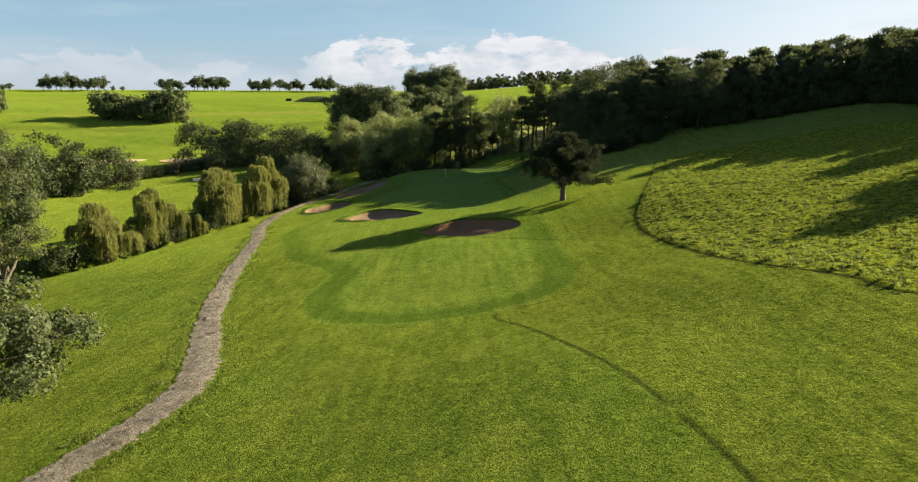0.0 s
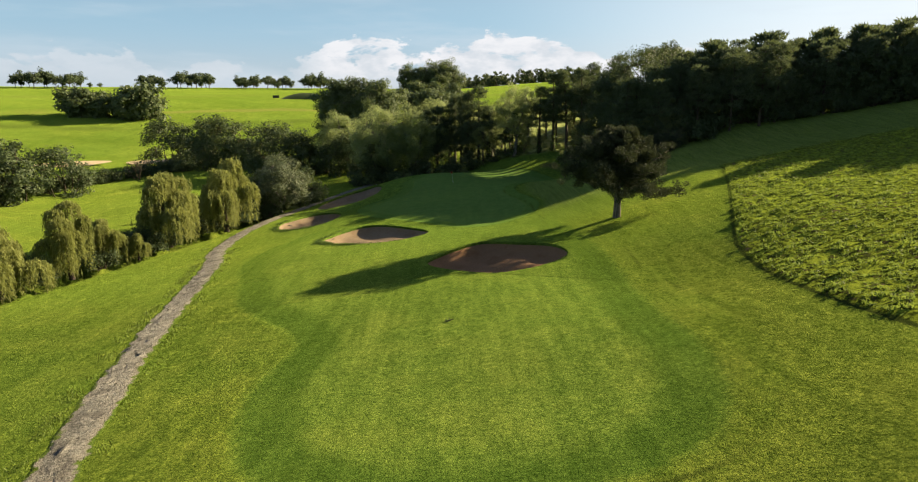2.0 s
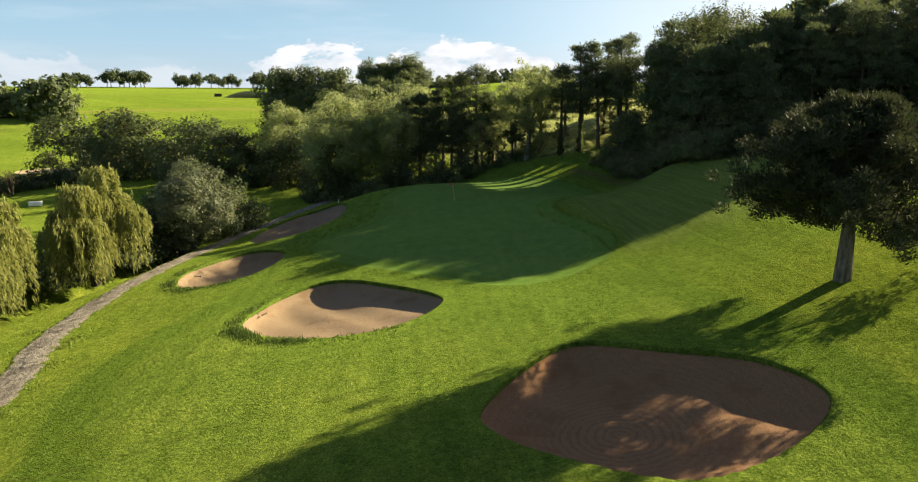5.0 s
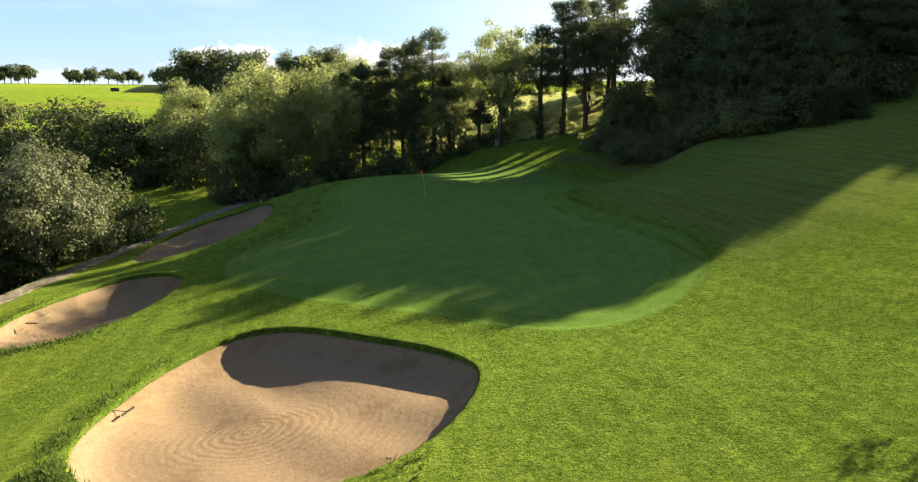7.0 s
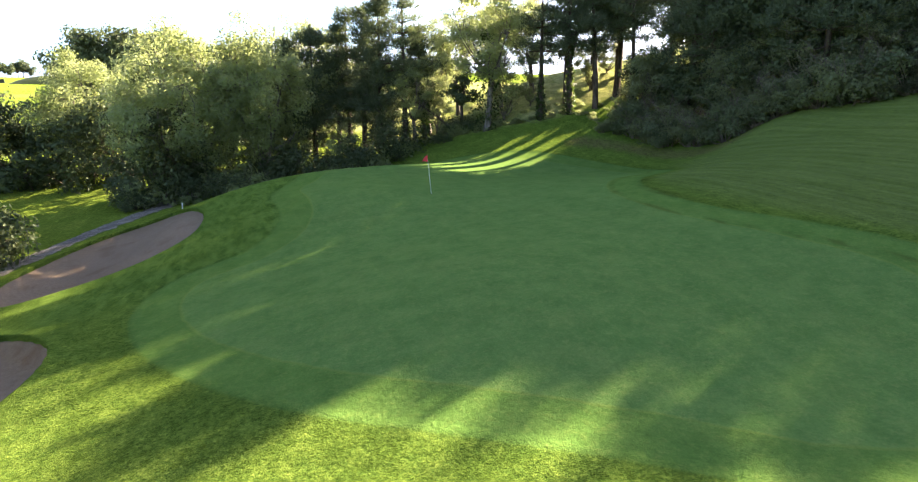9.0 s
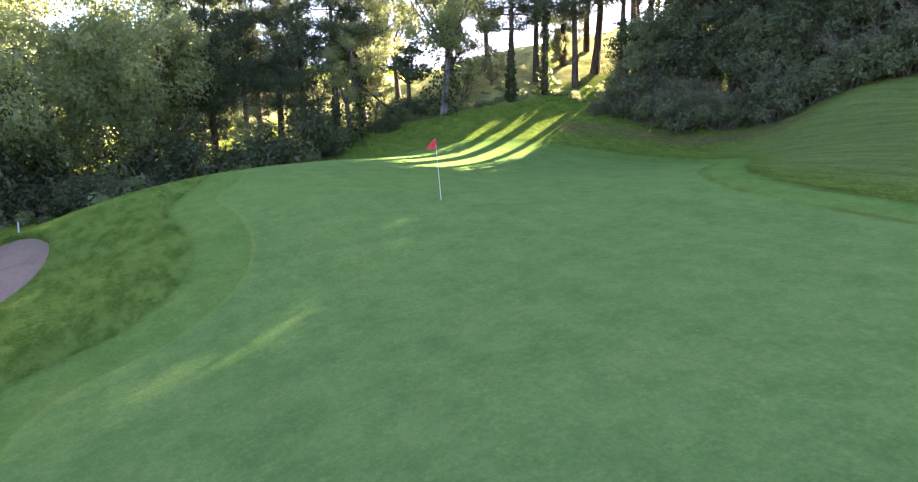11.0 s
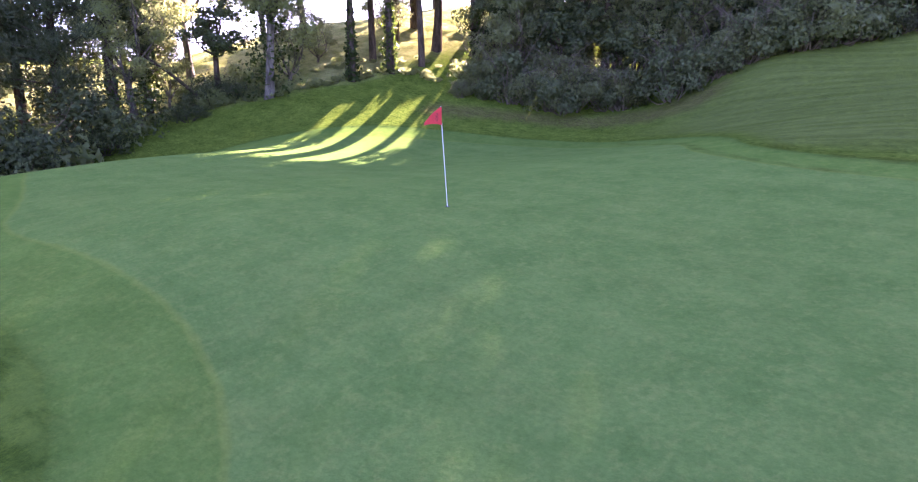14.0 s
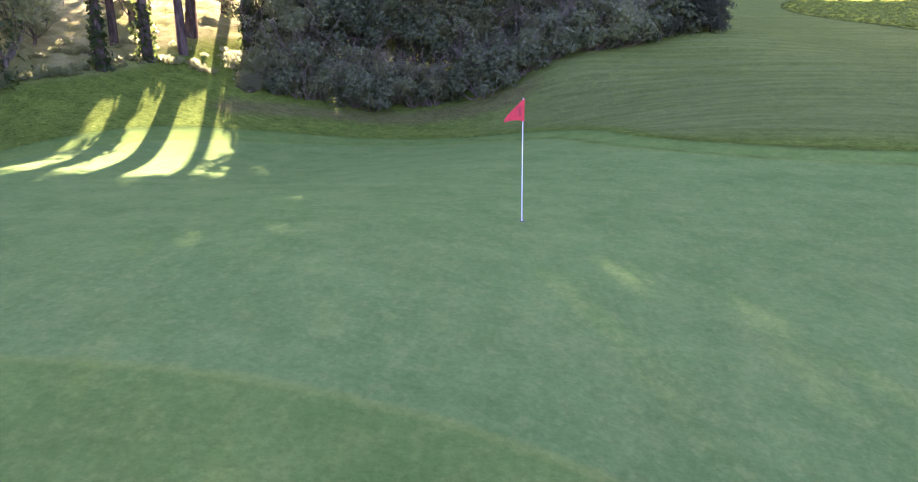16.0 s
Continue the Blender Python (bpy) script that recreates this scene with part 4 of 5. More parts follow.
# ================= woods =================
BROAD = [(14.0, broadleaf_meshes(11, 14, 6.2, 0.12, 130, 240, 0.23, 0.75, 0.80, 0.5)), (14.0, broadleaf_meshes(12, 14, 5.4, 0.12, 120, 230, 0.22, 0.75, 0.82, 0.5)), (14.0, broadleaf_meshes(13, 14, 6.6, 0.12, 135, 240, 0.23, 0.75, 0.78, 0.5))]
TALL_PINE = [(15.0, pine_meshes(22, 15, 3.1, 0.22, 14, 12, 0.55, 0.34, 0.085, 26)), (15.0, pine_meshes(23, 15, 3.6, 0.14, 16, 12, 0.55, 0.34, 0.085, 26)), (15.0, pine_meshes(24, 15, 3.3, 0.26, 13, 12, 0.55, 0.34, 0.085, 26))]
BARE_PINE = [(15.0, pine_meshes(25, 15, 3.3, 0.40, 10, 11, 0.5, 0.32, 0.075, 24)), (15.0, pine_meshes(26, 15, 3.0, 0.36, 11, 11, 0.5, 0.32, 0.075, 24)), (15.0, pine_meshes(27, 15, 3.4, 0.43, 10, 12, 0.5, 0.32, 0.075, 24))]
SHRUB = [(3.5, shrub_meshes(31, 3.5, 2.6, 22, 90, 0.24)), (3.5, shrub_meshes(32, 3.5, 2.3, 20, 90, 0.24)), (3.5, shrub_meshes(33, 3.5, 3.0, 24, 90, 0.25))]
THORN = [(9.0, shrub_meshes(41, 9, 4.6, 52, 110, 0.28)), (9.0, shrub_meshes(42, 9, 4.0, 46, 110, 0.28)), (9.0, shrub_meshes(43, 9, 3.7, 44, 110, 0.28))]

STAND_PINES = [(-7.6, 156.5, 12), (-5.6, 154.6, 13), (-3.2, 155, 12.8), (-0.8, 154.6, 14), (0.6, 153.2, 14.8)]
EDGE_PINES = [(24.2, 131.6, 14.2), (41, 124.6, 11.4), (24.8, 138.5, 14.2), (27.5, 142, 15), (22.6, 133.5, 14.2), (25, 128.5, 13.2), (28.8, 125, 13.4), (31, 127.6, 13.1), (26.8, 127.2, 12.7), (33, 126.5, 13.4), (36.5, 125.2, 11.8), (40.5, 126.5, 12.2), (47, 125.5, 11.8), (51, 128, 11.9), (54.5, 123.5, 10.1), (61.5, 122.5, 9.9), (65.5, 119.5, 9.4), (69, 122, 13), (72.5, 114.5, 12.1), (75, 108.5, 11.6), (80, 104, 13.7), (43.5, 129.5, 13), (58, 127, 11), (76, 117, 12.8), (46.5, 121.8, 11.6), (37.5, 130.5, 13.2), (24.6, 124.8, 12.2), (28.6, 121.4, 10.6), (34.8, 122, 11), (39.5, 121.2, 11.4), (43.8, 121, 11.4)]
# inner rows, many added unseen to close the wood's shadow
BACK_PINES = [(60, 133.5, 13.4), (66, 134, 13.6), (71, 130.5, 13.8), (77, 125, 13.3), (72, 123, 11.9), (80, 118.5, 13.1), (86, 110, 14), (78, 130, 13.6), (86.5, 118, 14.2), (70, 136, 13.8), (91, 107, 14.7), (82.5, 112.5, 12.8), (76, 112.8, 10), (56, 129, 11.2), (64, 124.5, 10.5), (44, 141, 13.9), (36, 132.5, 13.7), (62, 138, 13.8), (67, 126, 12.3), (51.5, 136, 14.1), (39, 129.5, 13.5), (31, 130.5, 13.6), (79, 109, 13.4), (84, 112, 14.6), (48, 134, 12.2), (56, 134, 12.4), (64, 131, 13.2), (74, 126, 12.7), (83, 122, 14), (92, 114, 14.7), (88, 103, 14.6), (85.5, 106.5, 14.2), (87, 98, 13.8), (70, 112.5, 11), (66.5, 65.5, 13.5), (76, 75.5, 14), (80, 88, 13.5), (84, 91, 14.5), (57.5, 130, 11.4), (63, 126.5, 10.9)]
WOOD_PINE = [(15.0, pine_meshes(21, 15, 4.0, 0.30, 11, 12, 0.60, 0.40, 0.12, 16, 0.42)), (15.0, pine_meshes(28, 15, 3.5, 0.38, 10, 12, 0.60, 0.40, 0.12, 16, 0.36)), (15.0, pine_meshes(29, 15, 4.4, 0.30, 11, 12, 0.60, 0.40, 0.12, 16, 0.5))]
BACK_PINE = [(15.0, pine_meshes(121, 15, 4.6, 0.24, 11, 10, 0.8, 0.74, 0.34, 11, 0.42)), (15.0, pine_meshes(122, 15, 4.3, 0.28, 11, 10, 0.8, 0.74, 0.34, 11, 0.36))]
plant_all("pine_tree", BACK_PINE, (BARK, PINE), BACK_PINES, "tall dark pine deep in the wood", "tree", "inner pines of the wood", 127)
plant_all("pine_tree", TALL_PINE, (BARK, PINE), STAND_PINES, "tall narrow dark pine behind the green", "tree", "pines behind the green", 3)
plant_all("pine_tree", WOOD_PINE, (BARK, PINE), EDGE_PINES, "tall dark pine in the wood edge", "tree", "pines of the wood", 27)
plant_all("pine_tree", BARE_PINE, (BARK, PINE), [(2.7, 151.9, 15.5), (4.6, 151.9, 11), (16.4, 144.8, 14.5), (13.8, 145.4, 12.5), (18.8, 144.4, 14.5), (21.0, 141.8, 15), (-2.0, 156, 14), (17.2, 147.2, 12.5), (20.8, 148.6, 13), (24.6, 150.4, 13)], "pine with a long bare stem before the dry meadow", "tree", "bare-stemmed pines", 7)
plant_all("broadleaf_tree", BROAD, (BARK_GREY, LEAF), [(-17.5, 153, 14.5), (-10.5, 152.5, 15), (-27.5, 169, 13), (-6, 158.5, 13)], "leafy green deciduous tree at the wood edge", "tree", "broadleaf trees", 4)
plant_all("broadleaf_tree", [(15.5, broadleaf_meshes(15, 15.5, 4.8, 0.34, 95, 170, 0.21, 0.75, 0.72, 0.35))], (BARK_GREY, LEAF), [(9.4, 147.6, 15.0), (7.8, 158, 8), (5.4, 153.4, 11), (12.6, 152.0, 11.2), (3.6, 151.4, 8.5), (16.2, 152.6, 10.5), (9.2, 155.5, 11.5)], "airy green tree with an ivy-clad stem", "tree", "airy trees", 24)
plant_all("broadleaf_tree", [(14.0, broadleaf_meshes(14, 14, 6.4, 0.10, 110, 190, 0.27, 0.75, 0.85))], (BARK, LEAF_DARK), [(27.5, 131.5, 13.4), (34.5, 130.5, 13.0), (45, 134, 11.2), (69, 128, 12.4)], "dense dark round-headed tree in the wood", "tree", "dark trees of the wood", 5)
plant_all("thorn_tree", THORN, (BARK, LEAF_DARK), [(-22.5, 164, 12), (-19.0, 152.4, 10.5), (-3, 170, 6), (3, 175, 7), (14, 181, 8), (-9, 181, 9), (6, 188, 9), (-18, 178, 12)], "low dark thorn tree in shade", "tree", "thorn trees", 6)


# added trees, mostly unseen, whose crowns keep low sun off the lawn
plant_all("broadleaf_tree", [(13.0, broadleaf_meshes(18, 13, 3.5, 0.62, 55, 120, 0.30, 0.8, 1.1, 0.3))], (BARK, LEAF_DARK), [(21.6, 145.6, 12.5), (28.8, 147.4, 12), (40.6, 162.0, 13.6), (43.4, 164.4, 14), (44.6, 168.6, 14)], "tall-stemmed dark tree added to screen low sun by the meadow", "tree", "tall-stemmed trees", 36)
plant_all("broadleaf_tree", [(16.2, broadleaf_meshes(17, 16.2, 8.6, 0.06, 170, 180, 0.27, 0.8, 0.8, 0.6))], (BARK, LEAF_DARK), [(30.9, 136.6, 16.6)], "big round-headed dark green tree among the pines", "tree", "", 35)
# added trees inside the wood, thickening its shadow on hill and lawn
INNER_TREE = [(12.0, broadleaf_meshes(84, 12, 5.4, 0.04, 60, 72, 0.46, 0.8, 0.9, 0.4)), (12.0, broadleaf_meshes(85, 12, 4.9, 0.04, 60, 72, 0.46, 0.8, 0.9, 0.4))]
plant_all("broadleaf_tree", INNER_TREE, (BARK, LEAF_DARK), [(66, 118.6, 9.4), (70, 120.6, 11.2), (74, 118.4, 11.6), (62, 121, 9.4), (72.4, 125, 11.6), (77, 121.4, 12), (79, 115.6, 12), (66.4, 123, 10.8), (81.5, 120, 12.6), (58, 124, 9.4), (54, 126.4, 9.6), (76, 112, 10.6), (30.1, 143.9, 8.6)], "dense dark round-headed tree added in the wood for its shadow", "tree", "inner trees of the wood", 85)
plant_all("thorn_tree", THORN, (BARK, LEAF_DARK), [(53, 131.5, 7), (66, 124.5, 7), (72, 119, 8), (78, 114, 10), (41.5, 130, 7), (44, 126.8, 8), (50.5, 125.6, 7.5), (62.5, 123.4, 7.5), (58, 124.6, 7), (67, 119.8, 7.5), (71.5, 115.6, 8), (75.5, 111.5, 8), (80.5, 108, 9), (54.5, 126, 7), (69.5, 124.5, 8), (75.5, 121, 9), (81, 117, 9), (73.5, 111, 9), (78, 106.5, 10), (83, 102.5, 10.5), (68.5, 116, 7.5), (47.5, 129, 6), (60.5, 125, 7), (56.5, 127.5, 7)], "dense dark thicket tree within the wood", "tree", "thicket trees", 25)


def ivy_on(x, y, top, seed, r=0.45):
    rng = np.random.default_rng(seed)
    n = 900
    z = top * rng.uniform(0, 1, n) ** 1.2
    t = rng.uniform(0, 6.28, n)
    rad = r * (1.2 - 0.9 * z / top) * rng.uniform(0.4, 1.2, n) * (0.55 + 0.75 * np.abs(np.sin(2.2 * z + 1.5 * np.sin(t + seed))))
    mesh = leaves("ivy", np.column_stack([rad * np.cos(t), rad * np.sin(t), z]), rng, 0.24, 0.18, None, 1.0)
    mesh.materials.append(IVY)
    ob = new("ivy", mesh)
    ob.matrix_basis = pose(x, y, height(x, y))
    tagged(ob, "dark green ivy climbing a tree stem", "ivy", "ivy on stems")


for k, (ix, iy, it, ir) in enumerate(((9.4, 147.6, 9.0, 1.25), (16.4, 144.8, 6.0, 0.45), (13.8, 145.4, 4.5, 0.35), (4.6, 151.9, 5.5, 0.6), (2.7, 151.9, 4, 0.4), (21.0, 141.8, 5, 0.4))):
    ivy_on(ix, iy, it, 80 + k, ir)

# understorey along the wood edge
rng_edge = np.random.default_rng(8)
EDGE_LINE = curve_points([(17.8, 140.4), (19.0, 137.6), (19.9, 134), (20.6, 129.5), (21.6, 126.0), (23.6, 122.6), (26.6, 119.6), (30, 120.2), (34, 122.4), (42, 123.6), (54, 122), (64, 118.6), (72, 112.5), (78, 106)], False, 5)
under = []
for ex, ey in EDGE_LINE:
    under.append((ex + rng_edge.normal() * 0.5, ey + rng_edge.normal() * 0.5, rng_edge.uniform(2.2, 3.8) * (0.42 if ey > 138.6 else 1.0) if ex < 33 else rng_edge.uniform(3.0, 5.4)))
    if ex < 33 and ey < 138.6:
        under.append((ex + 2.2 + rng_edge.normal() * 0.7, ey + 2.6 + rng_edge.normal() * 0.7, rng_edge.uniform(4.8, 7.6)))
NEAR_SCRUB = [(3.5, shrub_meshes(36, 3.5, 2.0, 26, 120, 0.19, 12)), (3.5, shrub_meshes(37, 3.5, 2.3, 26, 120, 0.19, 12))]
low = [u for u in under if u[0] < 33 and u[2] < 4.2]
plant_all("shrub", NEAR_SCRUB, (BARK_PALE, SCRUB), low[::2], "grey-green tangled scrub with bare twigs below the pines", "shrub", "scrub behind the green", 29)
NEAR_DARK = [(3.5, shrub_meshes(136, 3.5, 2.1, 24, 110, 0.21, 7)), (3.5, shrub_meshes(137, 3.5, 2.3, 24, 110, 0.21, 7))]
plant_all("shrub", NEAR_DARK, (BARK_PALE, LEAF_MID), low[1::2], "dull green bush in the scrub below the pines", "shrub", "scrub behind the green", 31)
SMALL_TREE = [(7.0, broadleaf_meshes(38, 7, 2.9, 0.10, 56, 95, 0.18, 0.8, 0.75, 0.4)), (7.0, broadleaf_meshes(39, 7, 2.5, 0.14, 50, 95, 0.18, 0.8, 0.8, 0.35)), (7.0, broadleaf_meshes(40, 7, 3.2, 0.08, 58, 95, 0.18, 0.8, 0.7, 0.4))]
high = [u for u in under if u[0] < 33 and u[2] >= 4.2]
plant_all("sallow_tree", SMALL_TREE, (BARK_PALE, SCRUB), [u for i, u in enumerate(high) if i % 3], "small grey-leaved tree in the wood edge", "tree", "small trees behind the green", 30)
plant_all("thorn_tree", [(7.0, broadleaf_meshes(141, 7, 2.7, 0.10, 50, 95, 0.20, 0.8, 0.8, 0.35))], (BARK, LEAF_DARK), high[::3], "dark thorn tree in the wood edge", "tree", "small trees behind the green", 32)
plant_all("shrub", SHRUB, (BARK, LEAF_DARK), [u for u in under if u[0] >= 33], "dark tangled shrub below the pines", "shrub", "shrubs of the wood edge", 9)
brambles = [(x + rng_edge.normal() * 0.9, y + rng_edge.normal() * 0.8, rng_edge.choice([1.8, 2.4, 3.0, 4.0]) * (1.0 if x < 3 else 0.5)) for x, y in curve_points([(-22, 150.5), (-14, 152.2), (-9, 151.2), (-4, 151), (0, 151), (4, 150.5), (7, 149.6), (9.0, 149.2)], False, 3)]
brambles += [(x + rng_edge.normal() * 0.4, y + rng_edge.normal() * 0.4, rng_edge.choice([1.4, 1.9, 2.4, 3.0])) for x, y in curve_points([(-20, 148.4), (-14, 149.0), (-10, 148.8), (-6, 148.8), (-3, 149.4)], False, 2)]
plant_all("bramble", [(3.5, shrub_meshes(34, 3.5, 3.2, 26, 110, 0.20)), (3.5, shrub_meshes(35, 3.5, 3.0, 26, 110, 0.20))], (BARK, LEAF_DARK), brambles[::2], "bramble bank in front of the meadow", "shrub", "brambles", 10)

# brambles in the sun take the paler leaf colour, standing in for light
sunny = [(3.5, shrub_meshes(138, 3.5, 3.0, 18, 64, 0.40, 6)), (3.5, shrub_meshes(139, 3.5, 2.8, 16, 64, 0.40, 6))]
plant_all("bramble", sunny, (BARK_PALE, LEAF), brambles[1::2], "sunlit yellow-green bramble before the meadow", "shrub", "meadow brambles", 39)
LAWN_EDGE = curve_points([(5.9, 150.5), (7.8, 149.4), (9.9, 147.6), (12.1, 146.3), (13.6, 145.6), (15.5, 145.0), (17.2, 143.9), (18.0, 142.2)], False, 6)
low_growth = [(x + rng_edge.normal() * 0.25, y + rng_edge.normal() * 0.25, rng_edge.uniform(0.5, 0.95) * (1.0 if x < 11.5 else 0.5)) for x, y in LAWN_EDGE]
low_growth += [(x + rng_edge.uniform(0.6, 2.2), y + rng_edge.uniform(1.0, 3.0), rng_edge.uniform(0.7, 1.5) * (1.0 if x < 10.5 else 0.4)) for x, y in LAWN_EDGE[::2]]
low_growth += [(18.6, 140.4, 1.5), (19.6, 141.4, 1.4), (20.4, 142.4, 1.0)]
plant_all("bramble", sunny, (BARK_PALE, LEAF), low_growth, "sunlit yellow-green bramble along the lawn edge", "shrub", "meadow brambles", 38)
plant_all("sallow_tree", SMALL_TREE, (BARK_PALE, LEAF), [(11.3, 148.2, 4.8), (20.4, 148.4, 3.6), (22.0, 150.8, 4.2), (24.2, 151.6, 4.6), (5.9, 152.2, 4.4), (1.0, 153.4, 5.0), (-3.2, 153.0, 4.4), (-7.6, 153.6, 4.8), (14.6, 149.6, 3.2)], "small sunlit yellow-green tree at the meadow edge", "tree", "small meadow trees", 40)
plant_all("thorn_tree", [(5.6, broadleaf_meshes(142, 5.6, 2.0, 0.58, 26, 150, 0.17, 0.6, 1.0, 0.3))], (BARK, LEAF_DARK), [(7.8, 150.1, 5.7)], "small flat-topped dark thorn tree by the lawn", "tree", "", 41)


def make_dead_tree(x, y):
    rng = np.random.default_rng(90)
    ob = thing("dead_tree", pose(x, y, height(x, y)), "dead grey stem leaning among the trees", "dead tree")
    main = bend((0, 0, -0.15), (-3.7, 0.4, 2.9), rng, 7, 0.1, 0.05)
    limbs = [(main, np.linspace(0.13, 0.05, 7))]
    for k, out in ((3, (-0.5, 0.2, 1.3)), (5, (-0.9, -0.3, 0.7)), (6, (-1.1, 0.2, 0.5)), (2, (0.5, 0.3, 0.9))):
        limbs.append((bend(main[k], np.array(main[k]) + out, rng, 5, 0.1, 0.1), np.linspace(0.04, 0.012, 5)))
    part("stem", tubes("stem", limbs, 7), BARK, ob)


make_dead_tree(7.3, 150.7)
NEEDLE_BUSH = [(2.4, pine_meshes(131, 2.4, 2.0, 0.06, 8, 12, 0.36, 0.22, 0.05, 26, 0.4))]
plant_all("pine_bush", NEEDLE_BUSH, (BARK, PINE_GREY), [(27.4, 117.9, 2.3), (29.2, 118.2, 2.0), (25.8, 119.2, 2.2), (26.2, 116.6, 1.7), (28.4, 116.6, 2.0)], "low dark pine bush at the wood edge", "bush", "pine bushes", 37)

# ================= the valley =================
WILLOWS = [(8.0, willow_meshes(51, 8, 3.3, 11, 24, 4, 17)), (8.0, willow_meshes(52, 8, 3.0, 10, 24, 4, 17)), (8.0, willow_meshes(53, 8, 3.5, 12, 24, 4, 17))]
plant_all("willow_tree", WILLOWS, (BARK, WILLOW), [(-45.9, 81.8, 8.0), (-42.9, 88.6, 7.8), (-38.9, 103.6, 10.0), (-34.6, 112.4, 10.6), (-39.0, 95.4, 3.0), (-42.6, 94.4, 5.6)], "yellow-green weeping willow on the ditch bank", "tree", "willows on the ditch", 12)
plant_all("silver_tree", [(10.0, broadleaf_meshes(55, 10, 4.6, 0.12, 110, 210, 0.22, 0.75, 0.8))], (BARK_GREY, LEAF_PALE), [(-29.5, 123.5, 9.0), (-32.5, 130, 8.5)], "silvery-leaved tree in the hedge", "tree", "silver trees", 13)
FAR_THORN = [(9.0, broadleaf_meshes(44, 9, 4.6, 0.02, 60, 105, 0.29, 0.75, 0.85, 0.5)), (9.0, broadleaf_meshes(45, 9, 4.0, 0.02, 55, 105, 0.29, 0.75, 0.85, 0.5)), (9.0, broadleaf_meshes(46, 9, 5.2, 0.02, 64, 105, 0.29, 0.75, 0.85, 0.5))]
plant_all("thorn_tree", FAR_THORN, (BARK, LEAF_DARK), [(-37, 120, 6), (-33, 124, 6.5), (-29, 131, 7), (-77, 197, 13), (-70, 193, 11), (-63, 186, 13.5), (-56, 180, 12.5), (-49, 176, 10), (-43, 172, 12), (-38, 170, 10), (-33.5, 167, 9), (-28, 165.5, 8.5), (-60, 176, 7), (-84, 140, 12), (-88, 132, 11), (-80, 150, 10), (-92, 146, 13)], "dark hawthorn in the valley hedge", "tree", "valley thorns", 14, 0.24)
hedge = [(x + rng_edge.normal() * 0.8, y + rng_edge.normal() * 0.8, rng_edge.uniform(2.6, 4.2)) for x, y in curve_points([(-90, 150), (-83, 158), (-77, 167), (-73, 175), (-66, 176)], False, 5)]
hedge += [(-53, 77, 2.6), (-51, 80, 3.0), (-48.5, 77.5, 3.6), (-47, 84.5, 3.0), (-44.2, 86, 2.6), (-41.5, 92, 2.6), (-41.5, 100.5, 3.4), (-42.5, 103, 3.0), (-38, 110, 3.6), (-37, 117, 3.4), (-33.5, 119, 3.6), (-55, 73, 2.8), (-57, 69, 3.0), (-31.5, 127, 3.2), (-34, 122.5, 4.0), (-30.5, 136.5, 4.6), (-29, 141, 3.6), (-31.8, 133, 5.0), (-14.5, 154, 4.5), (-18.5, 157, 5), (-11, 155.5, 4.5), (-8, 153, 3.6)]
hedge += [(x + rng_edge.normal() * 0.6, y + rng_edge.normal() * 0.6, rng_edge.uniform(1.6, 3.4)) for x, y in curve_points([(-49, 91), (-45, 92), (-41, 99), (-40, 101.5), (-37, 109), (-33, 118), (-31, 124), (-29.5, 130), (-28.5, 134)], False, 2)]
plant_all("shrub", SHRUB, (BARK, LEAF_DARK), hedge, "dark bramble and thorn bush in the hedge", "shrub", "hedge bushes", 15)
plant_all("poplar_tree", [(22.0, broadleaf_meshes(61, 22, 6.6, 0.06, 140, 120, 0.50, 0.8, 0.9, 0.45)), (26.0, broadleaf_meshes(62, 26, 10.5, 0.03, 120, 90, 0.85, 0.8, 1.0, 0.4))], (BARK_GREY, LEAF_MID), [(-39, 232, 27), (-27.5, 398, 17.4), (-33.0, 234, 27.6), (-15.5, 404, 19), (-26.0, 228, 26.6), (-4.5, 400, 20.4), (-21.5, 396, 17.6), (-10, 396, 18.6)], "tall leafy poplar beyond the wood", "tree", "poplars", 16)
tall_left = broadleaf_meshes(65, 17.5, 5.2, 0.02, 150, 200, 0.24, 0.75, 0.8)
plant("broadleaf_tree", tall_left, (BARK_GREY, LEAF_MID), -49.2, 68, "tall green leafy tree by the ditch", "tree", "", 1.0, 20)
near_left = broadleaf_meshes(66, 8.0, 4.7, 0.75, 78, 430, 0.14, 0.7, 0.62)
plant("broadleaf_tree", near_left, (BARK_GREY, LEAF_MID), -17.4, 20.8, "leafy mid-green tree overhanging the track", "tree", "", 1.0, 100)

# ================= far hill =================
FAR_PINE = [(16.0, broadleaf_meshes(71, 16, 7.6, 0.26, 30, 38, 1.35, 0.8, 1.1, 0.2)), (16.0, broadleaf_meshes(72, 16, 7.4, 0.18, 28, 38, 1.35, 0.85, 1.2, 0.2)), (16.0, broadleaf_meshes(73, 16, 8.4, 0.30, 32, 38, 1.35, 0.7, 1.1, 0.2))]


def bearing(px_az, dist):
    a = radians(px_az)
    return dist * math.sin(a), dist * math.cos(a)


far_spots = []
rng_hill = np.random.default_rng(18)
